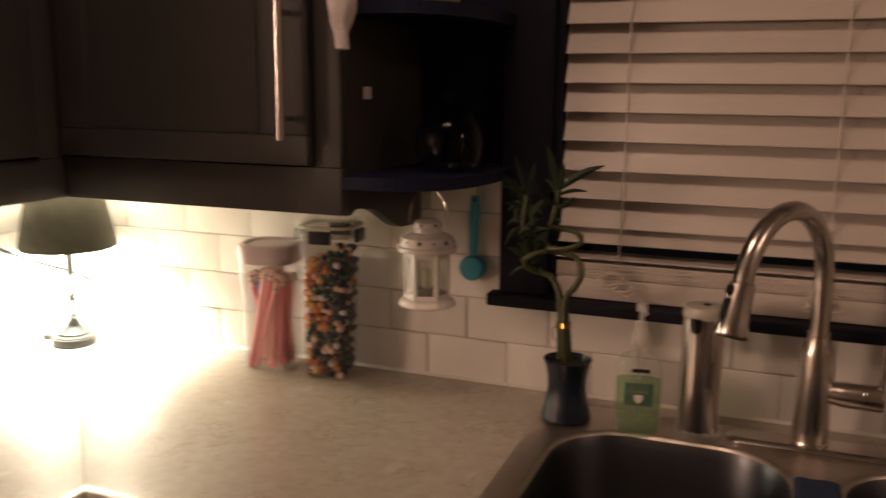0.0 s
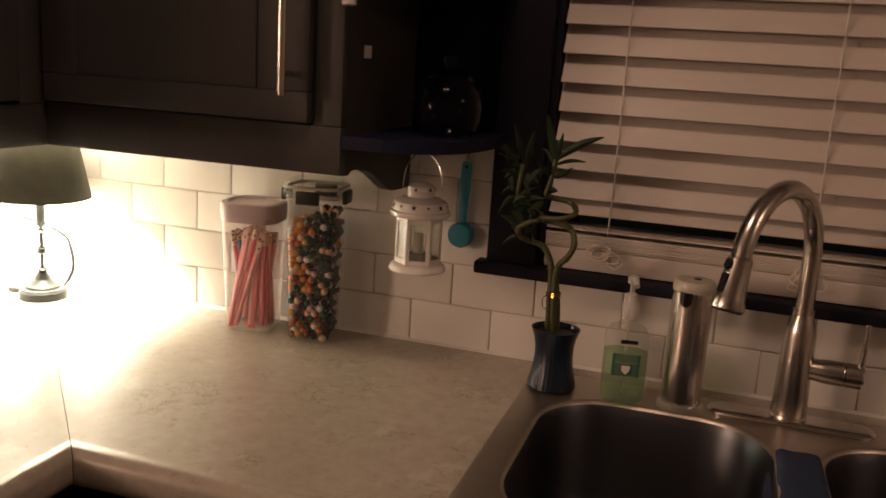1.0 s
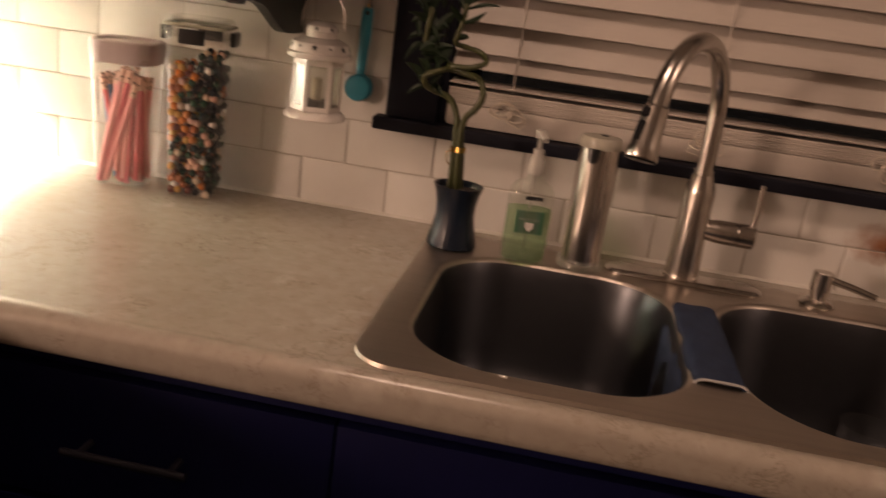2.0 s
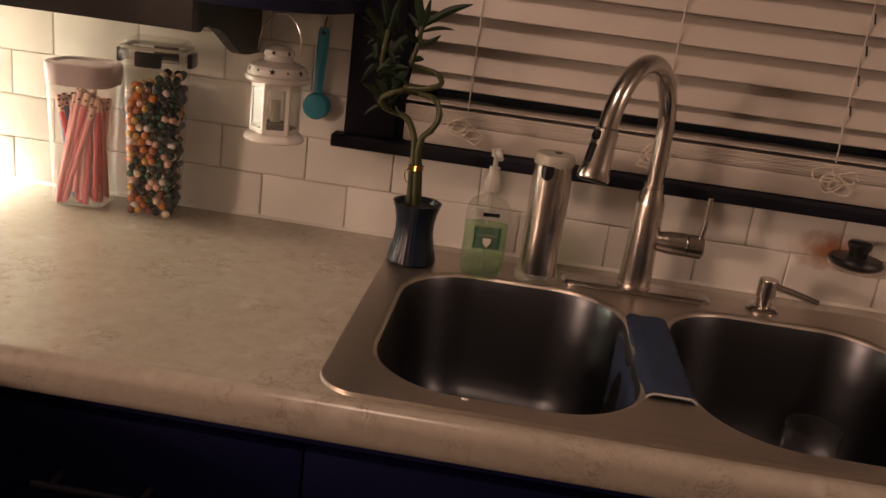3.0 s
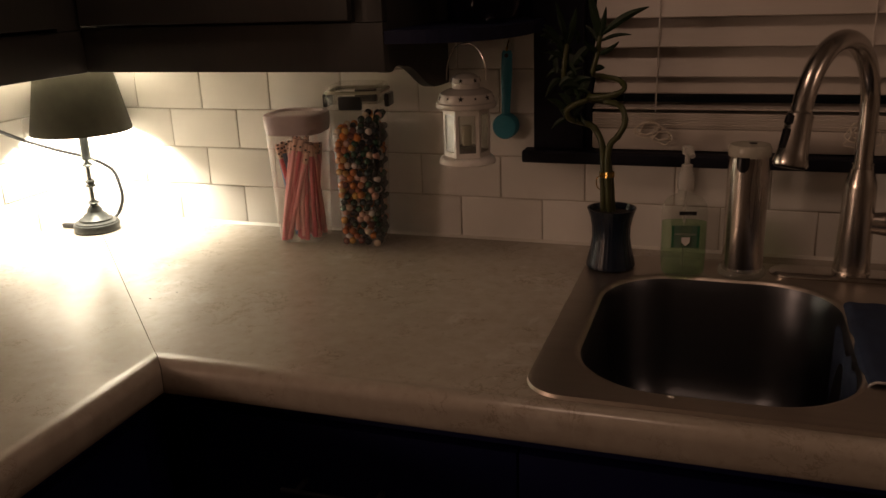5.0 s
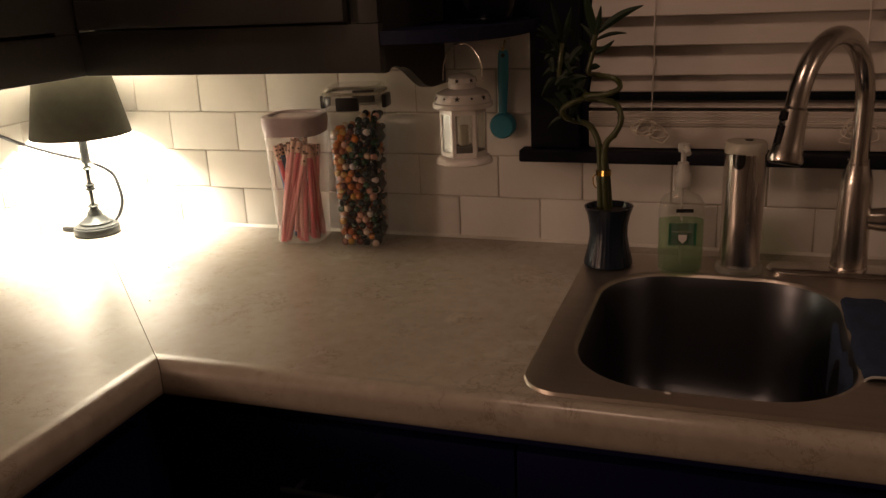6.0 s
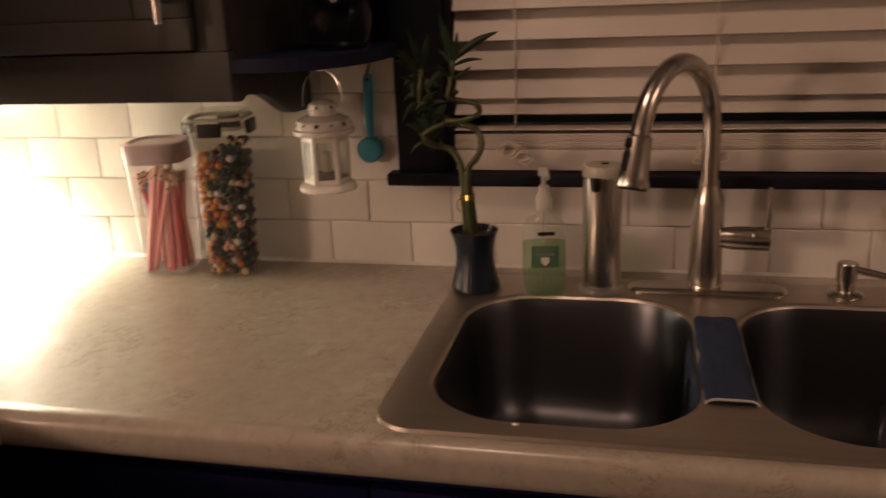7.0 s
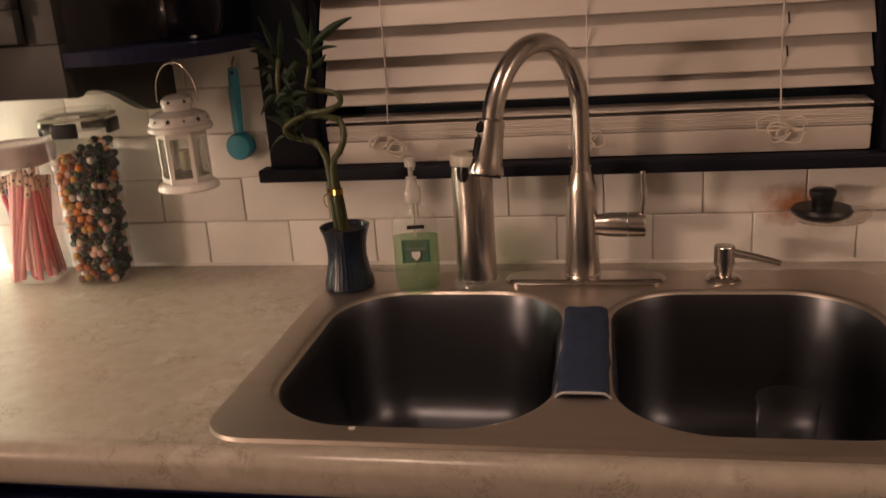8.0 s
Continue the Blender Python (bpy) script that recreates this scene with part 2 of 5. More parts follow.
M = dict(
    tile=tile_material(),
    laminate=laminate_material(),
    grout=material("grout", (0.54, 0.50, 0.44), 0.9, 0, 0.1, 60, 0.3),
    caulk=material("white_caulk", (0.66, 0.63, 0.58), 0.5, 0, 0.05, 30, 0.05),
    plaster=material("painted_plaster", (0.30, 0.27, 0.235), 0.8, 0, 0.05, 8, 0.1),
    ceiling=material("ceiling_paint", (0.42, 0.39, 0.35), 0.9, 0, 0.04, 10, 0.1),
    floor=material("dark_floor", (0.10, 0.07, 0.05), 0.5, 0, 0.15, 12, 0.1, (1, 8, 1)),
    cabinet=chipped(material("black_brown_paint", (0.030, 0.0302, 0.0315), 0.45, 0, 0.15, 16, 0.12, (1, 1, 0.25), second=(0.043, 0.041, 0.037)), 0.735, (0.16, 0.13, 0.09)),
    navy=material("navy_black_paint", (0.0048, 0.0060, 0.044), 0.6, 0, 0.12, 14, 0.08, (1, 1, 0.3), spec=0.12),
    shelf_paint=material("navy_shelf_paint", (0.010, 0.012, 0.032), 0.55, 0, 0.12, 20, 0.08, spec=0.15),
    trim=material("black_trim_paint", (0.011, 0.0115, 0.019), 0.55, 0, 0.12, 20, 0.08, spec=0.15),
    slat=material("blind_slat", (0.52, 0.475, 0.43), 0.42, 0, 0.04, 14, 0.03, (0.3, 2, 2), per_object=0.05),
    cord=material("pale_cord", (0.68, 0.61, 0.52), 0.8, 0, 0.1, 80, 0.2),
    steel=material("brushed_steel", (0.52, 0.465, 0.41), 0.40, 1, 0.06, 40, 0.008, (0.15, 6, 6)),
    # bowl steel darkened far below the deck's to carry its shade and dark reflections
    bowl=brushed_round(material("shaded_bowl_steel", (0.140, 0.144, 0.160), 0.40, 1, 0.05, 12, 0.0), 0.65),
    nickel=material("brushed_nickel", (0.61, 0.57, 0.53), 0.23, 1, 0.05, 40, 0.004, (3, 3, 0.2)),
    chrome=material("chrome", (0.75, 0.73, 0.70), 0.10, 1, 0.03, 40, 0.0),
    black=material("black_plastic", (0.012, 0.012, 0.013), 0.35, 0, 0.1, 30, 0.03),
    shade=material("olive_grey_linen", (0.050, 0.047, 0.030), 0.9, 0, 0.12, 120, 0.3, (1, 1, 1)),
    lampmetal=material("pewter", (0.055, 0.058, 0.055), 0.42, 0.7, 0.12, 40, 0.05),
    crystal=clear("clear_acrylic", (0.96, 0.97, 0.96), 0.03, 0.6),
    plastic=clear("clear_jar_plastic", (0.98, 0.98, 0.97), 0.05, 0.38, 0.02, face=0.07),
    boxwall=clear("hazy_box_plastic", (0.97, 0.96, 0.95), 0.06, 0.6, 0.13, (0.88, 0.82, 0.79), face=0.09),
    glass=clear("thin_glass", (0.97, 0.98, 0.98), 0.03, 0.5),
    frost=clear("hazy_bottle", (0.95, 0.96, 0.94), 0.10, 0.3, 0.12, (0.7, 0.72, 0.66)),
    mauve=material("mauve_lid", (0.42, 0.33, 0.34), 0.35, 0, 0.05, 20, 0.02),
    gasket=material("smoky_lid", (0.46, 0.44, 0.37), 0.25, 0, 0.08, 20, 0.02),
    ball_dark=material("dark_gumball", (0.02, 0.03, 0.02), 0.2, 0, 0.05, 40, 0.0, island=[(0.008, 0.030, 0.013), (0.008, 0.010, 0.016), (0.012, 0.060, 0.026), (0.006, 0.009, 0.009), (0.012, 0.030, 0.035)]),
    ball_warm=material("warm_gumball", (0.6, 0.2, 0.03), 0.2, 0, 0.05, 40, 0.0, island=[(0.60, 0.18, 0.02), (0.12, 0.03, 0.015), (0.52, 0.28, 0.06), (0.58, 0.20, 0.05), (0.40, 0.12, 0.04)]),
    ball_pale=material("pale_gumball", (0.6, 0.6, 0.6), 0.2, 0, 0.05, 40, 0.0, island=[(0.66, 0.60, 0.56), (0.62, 0.36, 0.28), (0.60, 0.46, 0.34)]),
    straw=material("pink_straw", (0.90, 0.40, 0.41), 0.35, 0, 0.06, 30, 0.0, second=(0.62, 0.05, 0.10), pick=True),
    straw_blue=material("blue_straw", (0.05, 0.17, 0.45), 0.35, 0, 0.06, 30, 0.0, per_object=0.2),
    straw_tip=spotted(material("spotted_tip", (0.84, 0.50, 0.40), 0.4, 0, 0.1, 60, 0.0), (0.025, 0.012, 0.014)),
    white=material("white_enamel", (0.74, 0.71, 0.67), 0.25, 0, 0.04, 20, 0.02),
    teal=material("teal_plastic", (0.03, 0.23, 0.32), 0.38, 0, 0.06, 30, 0.02),
    vase=material("navy_ribbed_ceramic", (0.006, 0.011, 0.022), 0.22, 0, 0.15, 40, 0.05, (6, 6, 0.4), second=(0.010, 0.018, 0.034)),
    soil=material("dark_pebbles", (0.03, 0.025, 0.02), 0.8, 0, 0.2, 80, 0.6),
    stalk=material("bamboo_stalk", (0.036, 0.046, 0.013), 0.4, 0, 0.15, 30, 0.06, (1, 1, 3), second=(0.060, 0.062, 0.020)),
    leaf=material("bamboo_leaf", (0.012, 0.026, 0.010), 0.5, 0, 0.18, 40, 0.1, (6, 1, 1), per_object=0.25, spec=0.3),
    gold=material("gold_wire", (0.75, 0.50, 0.14), 0.22, 1, 0.05, 60, 0.0),
    soap=clear("green_soap", (0.74, 0.89, 0.68), 0.2, 0.15, 0.13, (0.22, 0.40, 0.20)),
    label=material("green_label", (0.02, 0.13, 0.065), 0.4, 0, 0.1, 60, 0.0),
    pump=clear("milky_pump", (0.92, 0.93, 0.90), 0.15, 0.3, 0.5, (0.68, 0.66, 0.62)),
    cloth=material("navy_terry", (0.015, 0.033, 0.085), 0.95, 0, 0.2, 160, 0.9),
    hem=material("pale_hem", (0.45, 0.45, 0.45), 0.9, 0, 0.1, 160, 0.5),
    cream=material("cream_ceramic", (0.68, 0.60, 0.44), 0.3, 0, 0.05, 20, 0.02),
    sticker=material("white_sticker", (0.72, 0.70, 0.68), 0.5, 0, 0.05, 40, 0.0),
    lace=material("pale_ornament", (0.62, 0.56, 0.54), 0.4, 0, 0.12, 60, 0.3),
    candle=material("candle_wax", (0.60, 0.55, 0.42), 0.5, 0, 0.05, 30, 0.02),
    melamine=material("bounce_melamine", (0.62, 0.57, 0.48), 0.5, 0, 0.05, 20, 0.03),
    polished=material("polished_steel", (0.60, 0.56, 0.52), 0.25, 1, 0.04, 40, 0.0, (3, 3, 0.2)),
    dullmetal=material("dull_black_metal", (0.010, 0.010, 0.016), 0.6, 0.0, 0.1, 40, 0.0, spec=0.15),
    tumbler=clear("tumbler_glass", (0.97, 0.98, 0.98), 0.03, 1.7, 0.02, face=0.08),
    jar_glass=clear("thick_jar_glass", (0.82, 0.82, 0.86), 0.06, 0.75, 0.0, face=0.012),
    lantern_pane=clear("hazy_lantern_pane", (0.95, 0.96, 0.94), 0.06, 0.5, 0.10, (0.75, 0.75, 0.70), face=0.06),
    tray=clear("cloudy_tray", (0.95, 0.94, 0.92), 0.10, 0.6, 0.28, (0.80, 0.74, 0.68), face=0.08),
    rim_glass=clear("thick_rim_glass", (0.9, 0.9, 0.92), 0.12, 1.6, face=0.30),
    lid_dark=material("black_glass", (0.010, 0.010, 0.012), 0.12, 0, 0.05, 30, 0.0),
)


def glowing(name, colour, strength):
    m = bpy.data.materials.new(name)
    m.use_nodes = True
    p = m.node_tree.nodes["Principled BSDF"]
    p.inputs["Base Color"].default_value = (0.8, 0.75, 0.65, 1)
    p.inputs["Emission Color"].default_value, p.inputs["Emission Strength"].default_value = (*colour, 1), strength
    return m


glow = glowing("lamp_glass", WARM, 6.0)
globe_glow = glowing("globe_glass", WARM, 42.0)

# ---------- mesh helpers ----------
BASE = {}


def thing(name, place, label, category, group="", kind=""):
    ob = new(name)
    ob.location, ob.empty_display_size = place, 0.02
    BASE[ob.name] = Vector(place)
    return tagged(ob, label, category, group, kind)


def part(name, bm, mat, parent, label="", smooth=True, crease=40):
    """Links a bmesh, given in the room's coordinates, as one mesh under a thing or a part."""
    if parent is not None:
        bmesh.ops.translate(bm, verts=bm.verts, vec=-BASE[parent.name])
    bmesh.ops.recalc_face_normals(bm, faces=bm.faces)
    me = bpy.data.meshes.new(name)
    for f in bm.faces:
        f.smooth = smooth
    bm.to_mesh(me)
    bm.free()
    if smooth:
        me.set_sharp_from_angle(angle=radians(crease))
    me.materials.append(mat)
    ob = new(name, me)
    if parent is not None:
        ob.parent = parent
        BASE[ob.name] = BASE[parent.name]
    if label:
        ob["label"] = label
    return ob


def single(name, bm, mat, label, category, kind="", group="", smooth=True, place=None):
    """A thing of one mesh, with its origin at place."""
    if place is not None:
        bmesh.ops.translate(bm, verts=bm.verts, vec=-Vector(place))
    ob = part(name, bm, mat, None, label, smooth)
    if place is not None:
        ob.location = place
    BASE[ob.name] = Vector(place) if place is not None else Vector((0, 0, 0))
    return tagged(ob, label, category, group, kind)


def box(x0, x1, y0, y1, z0, z1, bevel=0.0, seg=2, bm=None):
    bm = bm or bmesh.new()
    made = bmesh.ops.create_cube(bm, size=1)["verts"]
    bmesh.ops.scale(bm, verts=made, vec=(x1 - x0, y1 - y0, z1 - z0))
    bmesh.ops.translate(bm, verts=made, vec=((x0 + x1) / 2, (y0 + y1) / 2, (z0 + z1) / 2))
    if bevel:
        edges = {e for v in made for e in v.link_edges}
        bmesh.ops.bevel(bm, geom=list(edges), offset=bevel, segments=seg, profile=0.6, affect="EDGES")
    return bm


def loft(rings, cap_start=True, cap_end=True, bm=None, close=True):
    """Skin over rings with equal numbers of points."""
    bm = bm or bmesh.new()
    rows = [[bm.verts.new(p) for p in ring] for ring in rings]
    n = len(rows[0])
    for a, b in zip(rows, rows[1:]):
        for i in range(n if close else n - 1):
            j = (i + 1) % n
            bm.faces.new((a[i], a[j], b[j], b[i]))
    if cap_start:
        bm.faces.new(rows[0][::-1])
    if cap_end:
        bm.faces.new(rows[-1])
    return bm


def lathe(profile, cx, cy, seg=40, caps=(True, True), bm=None):
    """Profile of (radius, z) turned round the upright axis at (cx, cy)."""
    rings = [[(cx + r * math.cos(2 * math.pi * i / seg), cy + r * math.sin(2 * math.pi * i / seg), z) for i in range(seg)] for r, z in profile]
    return loft(rings, caps[0], caps[1], bm)


def tube(points, radii, seg=14, caps=True, bm=None):
    """A round tube along points; radii is one number or one for each point."""
    pts = [Vector(p) for p in points]
    if not isinstance(radii, (list, tuple)):
        radii = [radii] * len(pts)
    rings, side = [], None
    for i, p in enumerate(pts):
        d = (pts[min(i + 1, len(pts) - 1)] - pts[max(i - 1, 0)]).normalized()
        if side is None:
            side = d.orthogonal().normalized()
        side = (side - d * side.dot(d)).normalized()
        up = d.cross(side)
        rings.append([p + (side * math.cos(2 * math.pi * k / seg) + up * math.sin(2 * math.pi * k / seg)) * radii[i] for k in range(seg)])
    return loft(rings, caps, caps, bm)


def spline(points, steps=8):
    """Smooth curve through points."""
    p = [Vector(q) for q in points]
    p = [2 * p[0] - p[1]] + p + [2 * p[-1] - p[-2]]
    out = []
    for i in range(1, len(p) - 2):
        for s in range(steps):
            t = s / steps
            a, b, c, d = p[i - 1], p[i], p[i + 1], p[i + 2]
            out.append(0.5 * (2 * b + (c - a) * t + (2 * a - 5 * b + 4 * c - d) * t * t + (3 * b - a - 3 * c + d) * t ** 3))
    return out + [p[-2]]


def rounded(cx, cy, w, d, r, z, turn=0.0, seg=6):
    """Ring of a rounded rectangle; r is one radius or four (back right, back left, front left, front right)."""
    rr = r if isinstance(r, (list, tuple)) else (r, r, r, r)
    pts = []
    for k, (sx, sy) in enumerate(((1, 1), (-1, 1), (-1, -1), (1, -1))):
        q = rr[k]
        for i in range(seg + 1):
            a = math.pi / 2 * (k + i / seg)
            pts.append((sx * (w / 2 - q) + q * math.cos(a), sy * (d / 2 - q) + q * math.sin(a)))
    c, s = math.cos(turn), math.sin(turn)
    return [(cx + x * c - y * s, cy + x * s + y * c, z) for x, y in pts]


def prism(outline, axis, a, b):
    """Extrudes an outline of pairs along an axis from a to b."""
    def at(p, v):
        return (v, p[0], p[1]) if axis == "x" else (p[0], v, p[1]) if axis == "y" else (p[0], p[1], v)
    return loft([[at(p, a) for p in outline], [at(p, b) for p in outline]])


# ---------- plan ----------
C = 0.914            # counter height
P, H = 0.1545, 0.078  # pitch of the wall tiles
WEST = -0.853        # face of the side wall
SINK = (0.253, 1.094, -0.604, -0.056)
WIN = (0.226, 1.106, 1.092, 2.06)

# ---------- the shell of the room ----------
bm = box(-1.0, WIN[0], 0.006, 0.14, 0, 2.4)
box(WIN[1], 2.6, 0.006, 0.14, 0, 2.4, bm=bm)
box(WIN[0], WIN[1], 0.006, 0.14, 0, WIN[2] - 0.022, bm=bm)
box(WIN[0], WIN[1], 0.006, 0.14, WIN[3], 2.4, bm=bm)
wall_north = single("wall_north", bm, M["plaster"], "plastered kitchen wall behind the tiles and window", "wall", "structure", smooth=False)
single("wall_west", box(-1.0, WEST - 0.006, -0.70, 0.006, 0, 2.4), M["plaster"], "plastered side wall behind the corner lamp", "wall", "structure", smooth=False)
single("wall_north_far", box(-5.0, -1.0, 0.006, 0.14, 0, 2.4), M["plaster"], "plain plastered wall closing the next room", "wall", "structure", smooth=False)
single("wall_west_far", box(-5.14, -5.0, -5.4, 0.14, 0, 2.4), M["plaster"], "plain plastered wall closing the next room", "wall", "structure", smooth=False)
single("wall_east", box(2.6, 2.74, -5.4, 0.14, 0, 2.4), M["plaster"], "plain plastered wall closing the kitchen", "wall", "structure", smooth=False)
single("wall_south", box(-5.14, 2.74, -5.54, -5.4, 0, 2.4), M["plaster"], "plain plastered wall closing the kitchen", "wall", "structure", smooth=False)
single("floor", box(-5.14, 2.74, -5.54, 0.14, -0.1, 0), M["floor"], "dark wooden kitchen floor", "floor", "structure", smooth=False)
single("ceiling", box(-5.14, 2.74, -5.54, 0.14, 2.4, 2.5), M["ceiling"], "plain painted ceiling", "ceiling", "structure", smooth=False)

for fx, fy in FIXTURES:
    fixture = thing("ceiling_light", (fx, fy, 2.4), "unseen round flush ceiling light with a metal rim, placed by highlights and shadows", "ceiling light", "ceiling lights")
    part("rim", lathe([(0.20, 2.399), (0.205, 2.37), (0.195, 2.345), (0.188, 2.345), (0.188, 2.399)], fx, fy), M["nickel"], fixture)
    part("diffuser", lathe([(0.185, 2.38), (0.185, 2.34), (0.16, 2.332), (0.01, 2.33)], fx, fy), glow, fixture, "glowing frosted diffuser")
gx, gy, gz = GLOBE
pendant = thing("pendant_light", (gx, gy, 2.4), "large frosted globe light hanging in the next room, lit", "pendant light")
part("canopy", lathe([(0.06, 2.399), (0.058, 2.385), (0.02, 2.372), (0.008, 2.370)], gx, gy, 28), M["nickel"], pendant)
part("rod", lathe([(0.006, 2.372), (0.006, gz + 0.298)], gx, gy, 12), M["nickel"], pendant)
part("globe", lathe([(max(0.002, 0.30 * math.sin(math.pi * k / 16)), gz + 0.30 * math.cos(math.pi * k / 16)) for k in range(17)], gx, gy, 32), globe_glow, pendant, "glowing frosted glass globe")

# ---------- window, casing and sill ----------
window = thing("window_1", (0.66, 0.0, 1.07), "dark-trimmed kitchen window behind a half-raised blind", "window", kind="structure")
part("casing_side", box(0.143, WIN[0] + 0.002, -0.020, 0.006, 1.092, 2.06, 0.003), M["trim"], window, "black painted casing board")
part("casing_side", box(WIN[1] - 0.002, 1.187, -0.020, 0.006, 1.092, 2.06, 0.003), M["trim"], window)
part("casing_head", box(0.143, 1.187, -0.022, 0.006, 2.061, 2.15, 0.003), M["trim"], window)
part("window_sill", box(0.124, 1.207, -0.034, 0.085, 1.0695, 1.0915, 0.005, 3), M["trim"], window, "black painted sill board")
for x0, x1 in ((WIN[0] + 0.002, WIN[0] + 0.014), (WIN[1] - 0.014, WIN[1] - 0.002)):
    part("jamb", box(x0, x1, 0.007, 0.10, 1.092, 2.06), M["trim"], window)
sash = part("sash", box(WIN[0] + 0.014, WIN[1] - 0.014, 0.085, 0.115, 1.092, 1.135, 0.003), M["trim"], window)
for x0, x1 in ((WIN[0] + 0.014, WIN[0] + 0.055), (WIN[1] - 0.055, WIN[1] - 0.014)):
    part("stile", box(x0, x1, 0.085, 0.115, 1.137, 2.06, 0.003), M["trim"], window)
part("pane", box(WIN[0] + 0.055, WIN[1] - 0.055, 0.098, 0.102, 1.135, 2.06), M["glass"], window, "night-dark window pane", smooth=False)

# ---------- blind ----------
blind = thing("window_blind", (0.666, 0.02, 1.093), "off-white wooden slat blind, closed, lowest slats stacked on the sill", "blind")
BX0, BX1 = WIN[0] + 0.017, WIN[1] - 0.017


def slat(z, tilt, y=0.022, w=0.050, shift=0.0, half=0.0016):
    bm = box(BX0, BX1, -w / 2, w / 2, -half, half, 0.0009, 1)
    bmesh.ops.rotate(bm, verts=bm.verts, cent=(0, 0, 0), matrix=Matrix.Rotation(radians(tilt), 3, "X"))
    bmesh.ops.translate(bm, verts=bm.verts, vec=(shift, y, z))
    return bm


rnd = random.Random(4)
part("headrail", box(BX0, BX1, -0.005, 0.05, 2.0, 2.055, 0.004), M["slat"], blind)
part("slat", slat(1.2045, 40, 0.020), M["slat"], blind, smooth=False)
for i in range(16):
    sz = 1.2390 + i * 0.0485 + rnd.uniform(-0.001, 0.001)
    one = part("slat", slat(sz + 0.0020, 62 + rnd.uniform(-0.8, 0.8), 0.0228, 0.0600), M["slat"], blind, smooth=False)
    # routed cord slot, left uncovered beside the cord
    bm = box(0.9675, 0.9702, -0.0095, 0.0085, -0.0010, 0.0021)
    bmesh.ops.rotate(bm, verts=bm.verts, cent=(0, 0, 0), matrix=Matrix.Rotation(radians(62), 3, "X"))
    bmesh.ops.translate(bm, verts=bm.verts, vec=(0, 0.0228, sz + 0.0020))
    part("cord_slot", bm, M["black"], one, "dark routed cord slot", smooth=False)
part("bottom_rail", box(BX0, BX1, -0.008, 0.048, 1.0925, 1.130, 0.006), M["slat"], blind)
for i in range(7):
    part("slat", slat(1.1325 + i * 0.0036, rnd.uniform(-0.15, 0.15), 0.021 + rnd.uniform(-0.0012, 0.0012), 0.054, 0.0, 0.00178), M["slat"], blind, smooth=False)
part("slat", slat(1.1650, 4, 0.018, 0.050), M["slat"], blind, smooth=False)
for x in (0.349, 0.672, 0.958):
    part("ladder_cord", tube([(x, 0.0060, 2.0), (x, 0.0060, 1.225), (x, -0.0015, 1.196), (x, -0.0075, 1.158)], 0.0013, 6), M["slat"], blind, "thin pale ladder cord")
    bm = bmesh.new()
    for k in range(5):
        cx, cz = x + rnd.uniform(-0.020, 0.020), 1.125 + rnd.uniform(-0.010, 0.012)
        loop = [(cx + 0.019 * math.cos(a) * rnd.uniform(0.6, 1.2), -0.017 + rnd.uniform(-0.006, 0.004), cz + 0.014 * math.sin(a) * rnd.uniform(0.5, 1.2)) for a in [q * 0.9 for q in range(8)]]
        tube(spline(loop, 4), 0.0013, 5, bm=bm)
    part("bunched_cord", bm, M["cord"], blind, "bunched slack ladder cord")

# ---------- worktop ----------
NOSE = [(-0.60, C), (-0.606, C + 0.0006), (-0.612, C + 0.0022)] + [(-0.618 - 0.017 * math.sin(a), C - 0.014 + 0.017 * math.cos(a)) for a in [i * math.pi / 12 for i in range(7)]] + [(-0.635, 0.880), (-0.633, 0.872), (-0.628, 0.868), (-0.60, 0.868)]


def mitre(y):
    return WEST - y * (-0.22 - WEST) / 0.635


counter = thing("countertop", (0.2, -0.3, 0.868), "pale stone-patterned laminate countertop with rounded front edge, mitred corner", "countertop")
HX0, HX1, HY0, HY1 = SINK[0] + 0.02, SINK[1] - 0.02, SINK[2] + 0.015, SINK[3] - 0.02
full = [(0.0, 0.868), (0.0, C)] + NOSE
bm = bmesh.new()
cut = [lambda y: mitre(y) + 0.0007, HX0, HX1, 2.2]
rows = [[bm.verts.new((c(y) if callable(c) else c, y, z)) for y, z in full] for c in cut]
n = len(full)
inner = [[bm.verts.new((x, y, z)) for y, z in ((HY1, 0.868), (HY1, C), (HY0, C), (HY0, 0.868))] for x in (HX0, HX1)]
for a, b, hole in ((rows[0], rows[1], False), (rows[1], rows[2], True), (rows[2], rows[3], False)):
    for i in range(n):
        j = (i + 1) % n
        if hole and i in (1, n - 1):
            continue
        bm.faces.new((a[i], a[j], b[j], b[i]))
(p, q) = inner
bm.faces.new((rows[1][1], p[1], q[1], rows[2][1]))
bm.faces.new((p[2], rows[1][2], rows[2][2], q[2]))
bm.faces.new((rows[1][0], p[0], q[0], rows[2][0]))
bm.faces.new((p[3], rows[1][n - 1], rows[2][n - 1], q[3]))
bm.faces.new((p[0], p[1], q[1], q[0]))
bm.faces.new((p[2], p[3], q[3], q[2]))
bm.faces.new((p[0], p[1], p[2], p[3]))
bm.faces.new((q[0], q[1], q[2], q[3]))
bm.faces.new(rows[0])
bm.faces.new(rows[3])
part("back_run", bm, M["laminate"], counter)
side = [[(mitre(y) - 0.0007, y, z) for y, z in full], [(mitre(y), -2.2, z) for y, z in full]]
part("side_run", loft(side), M["laminate"], counter)

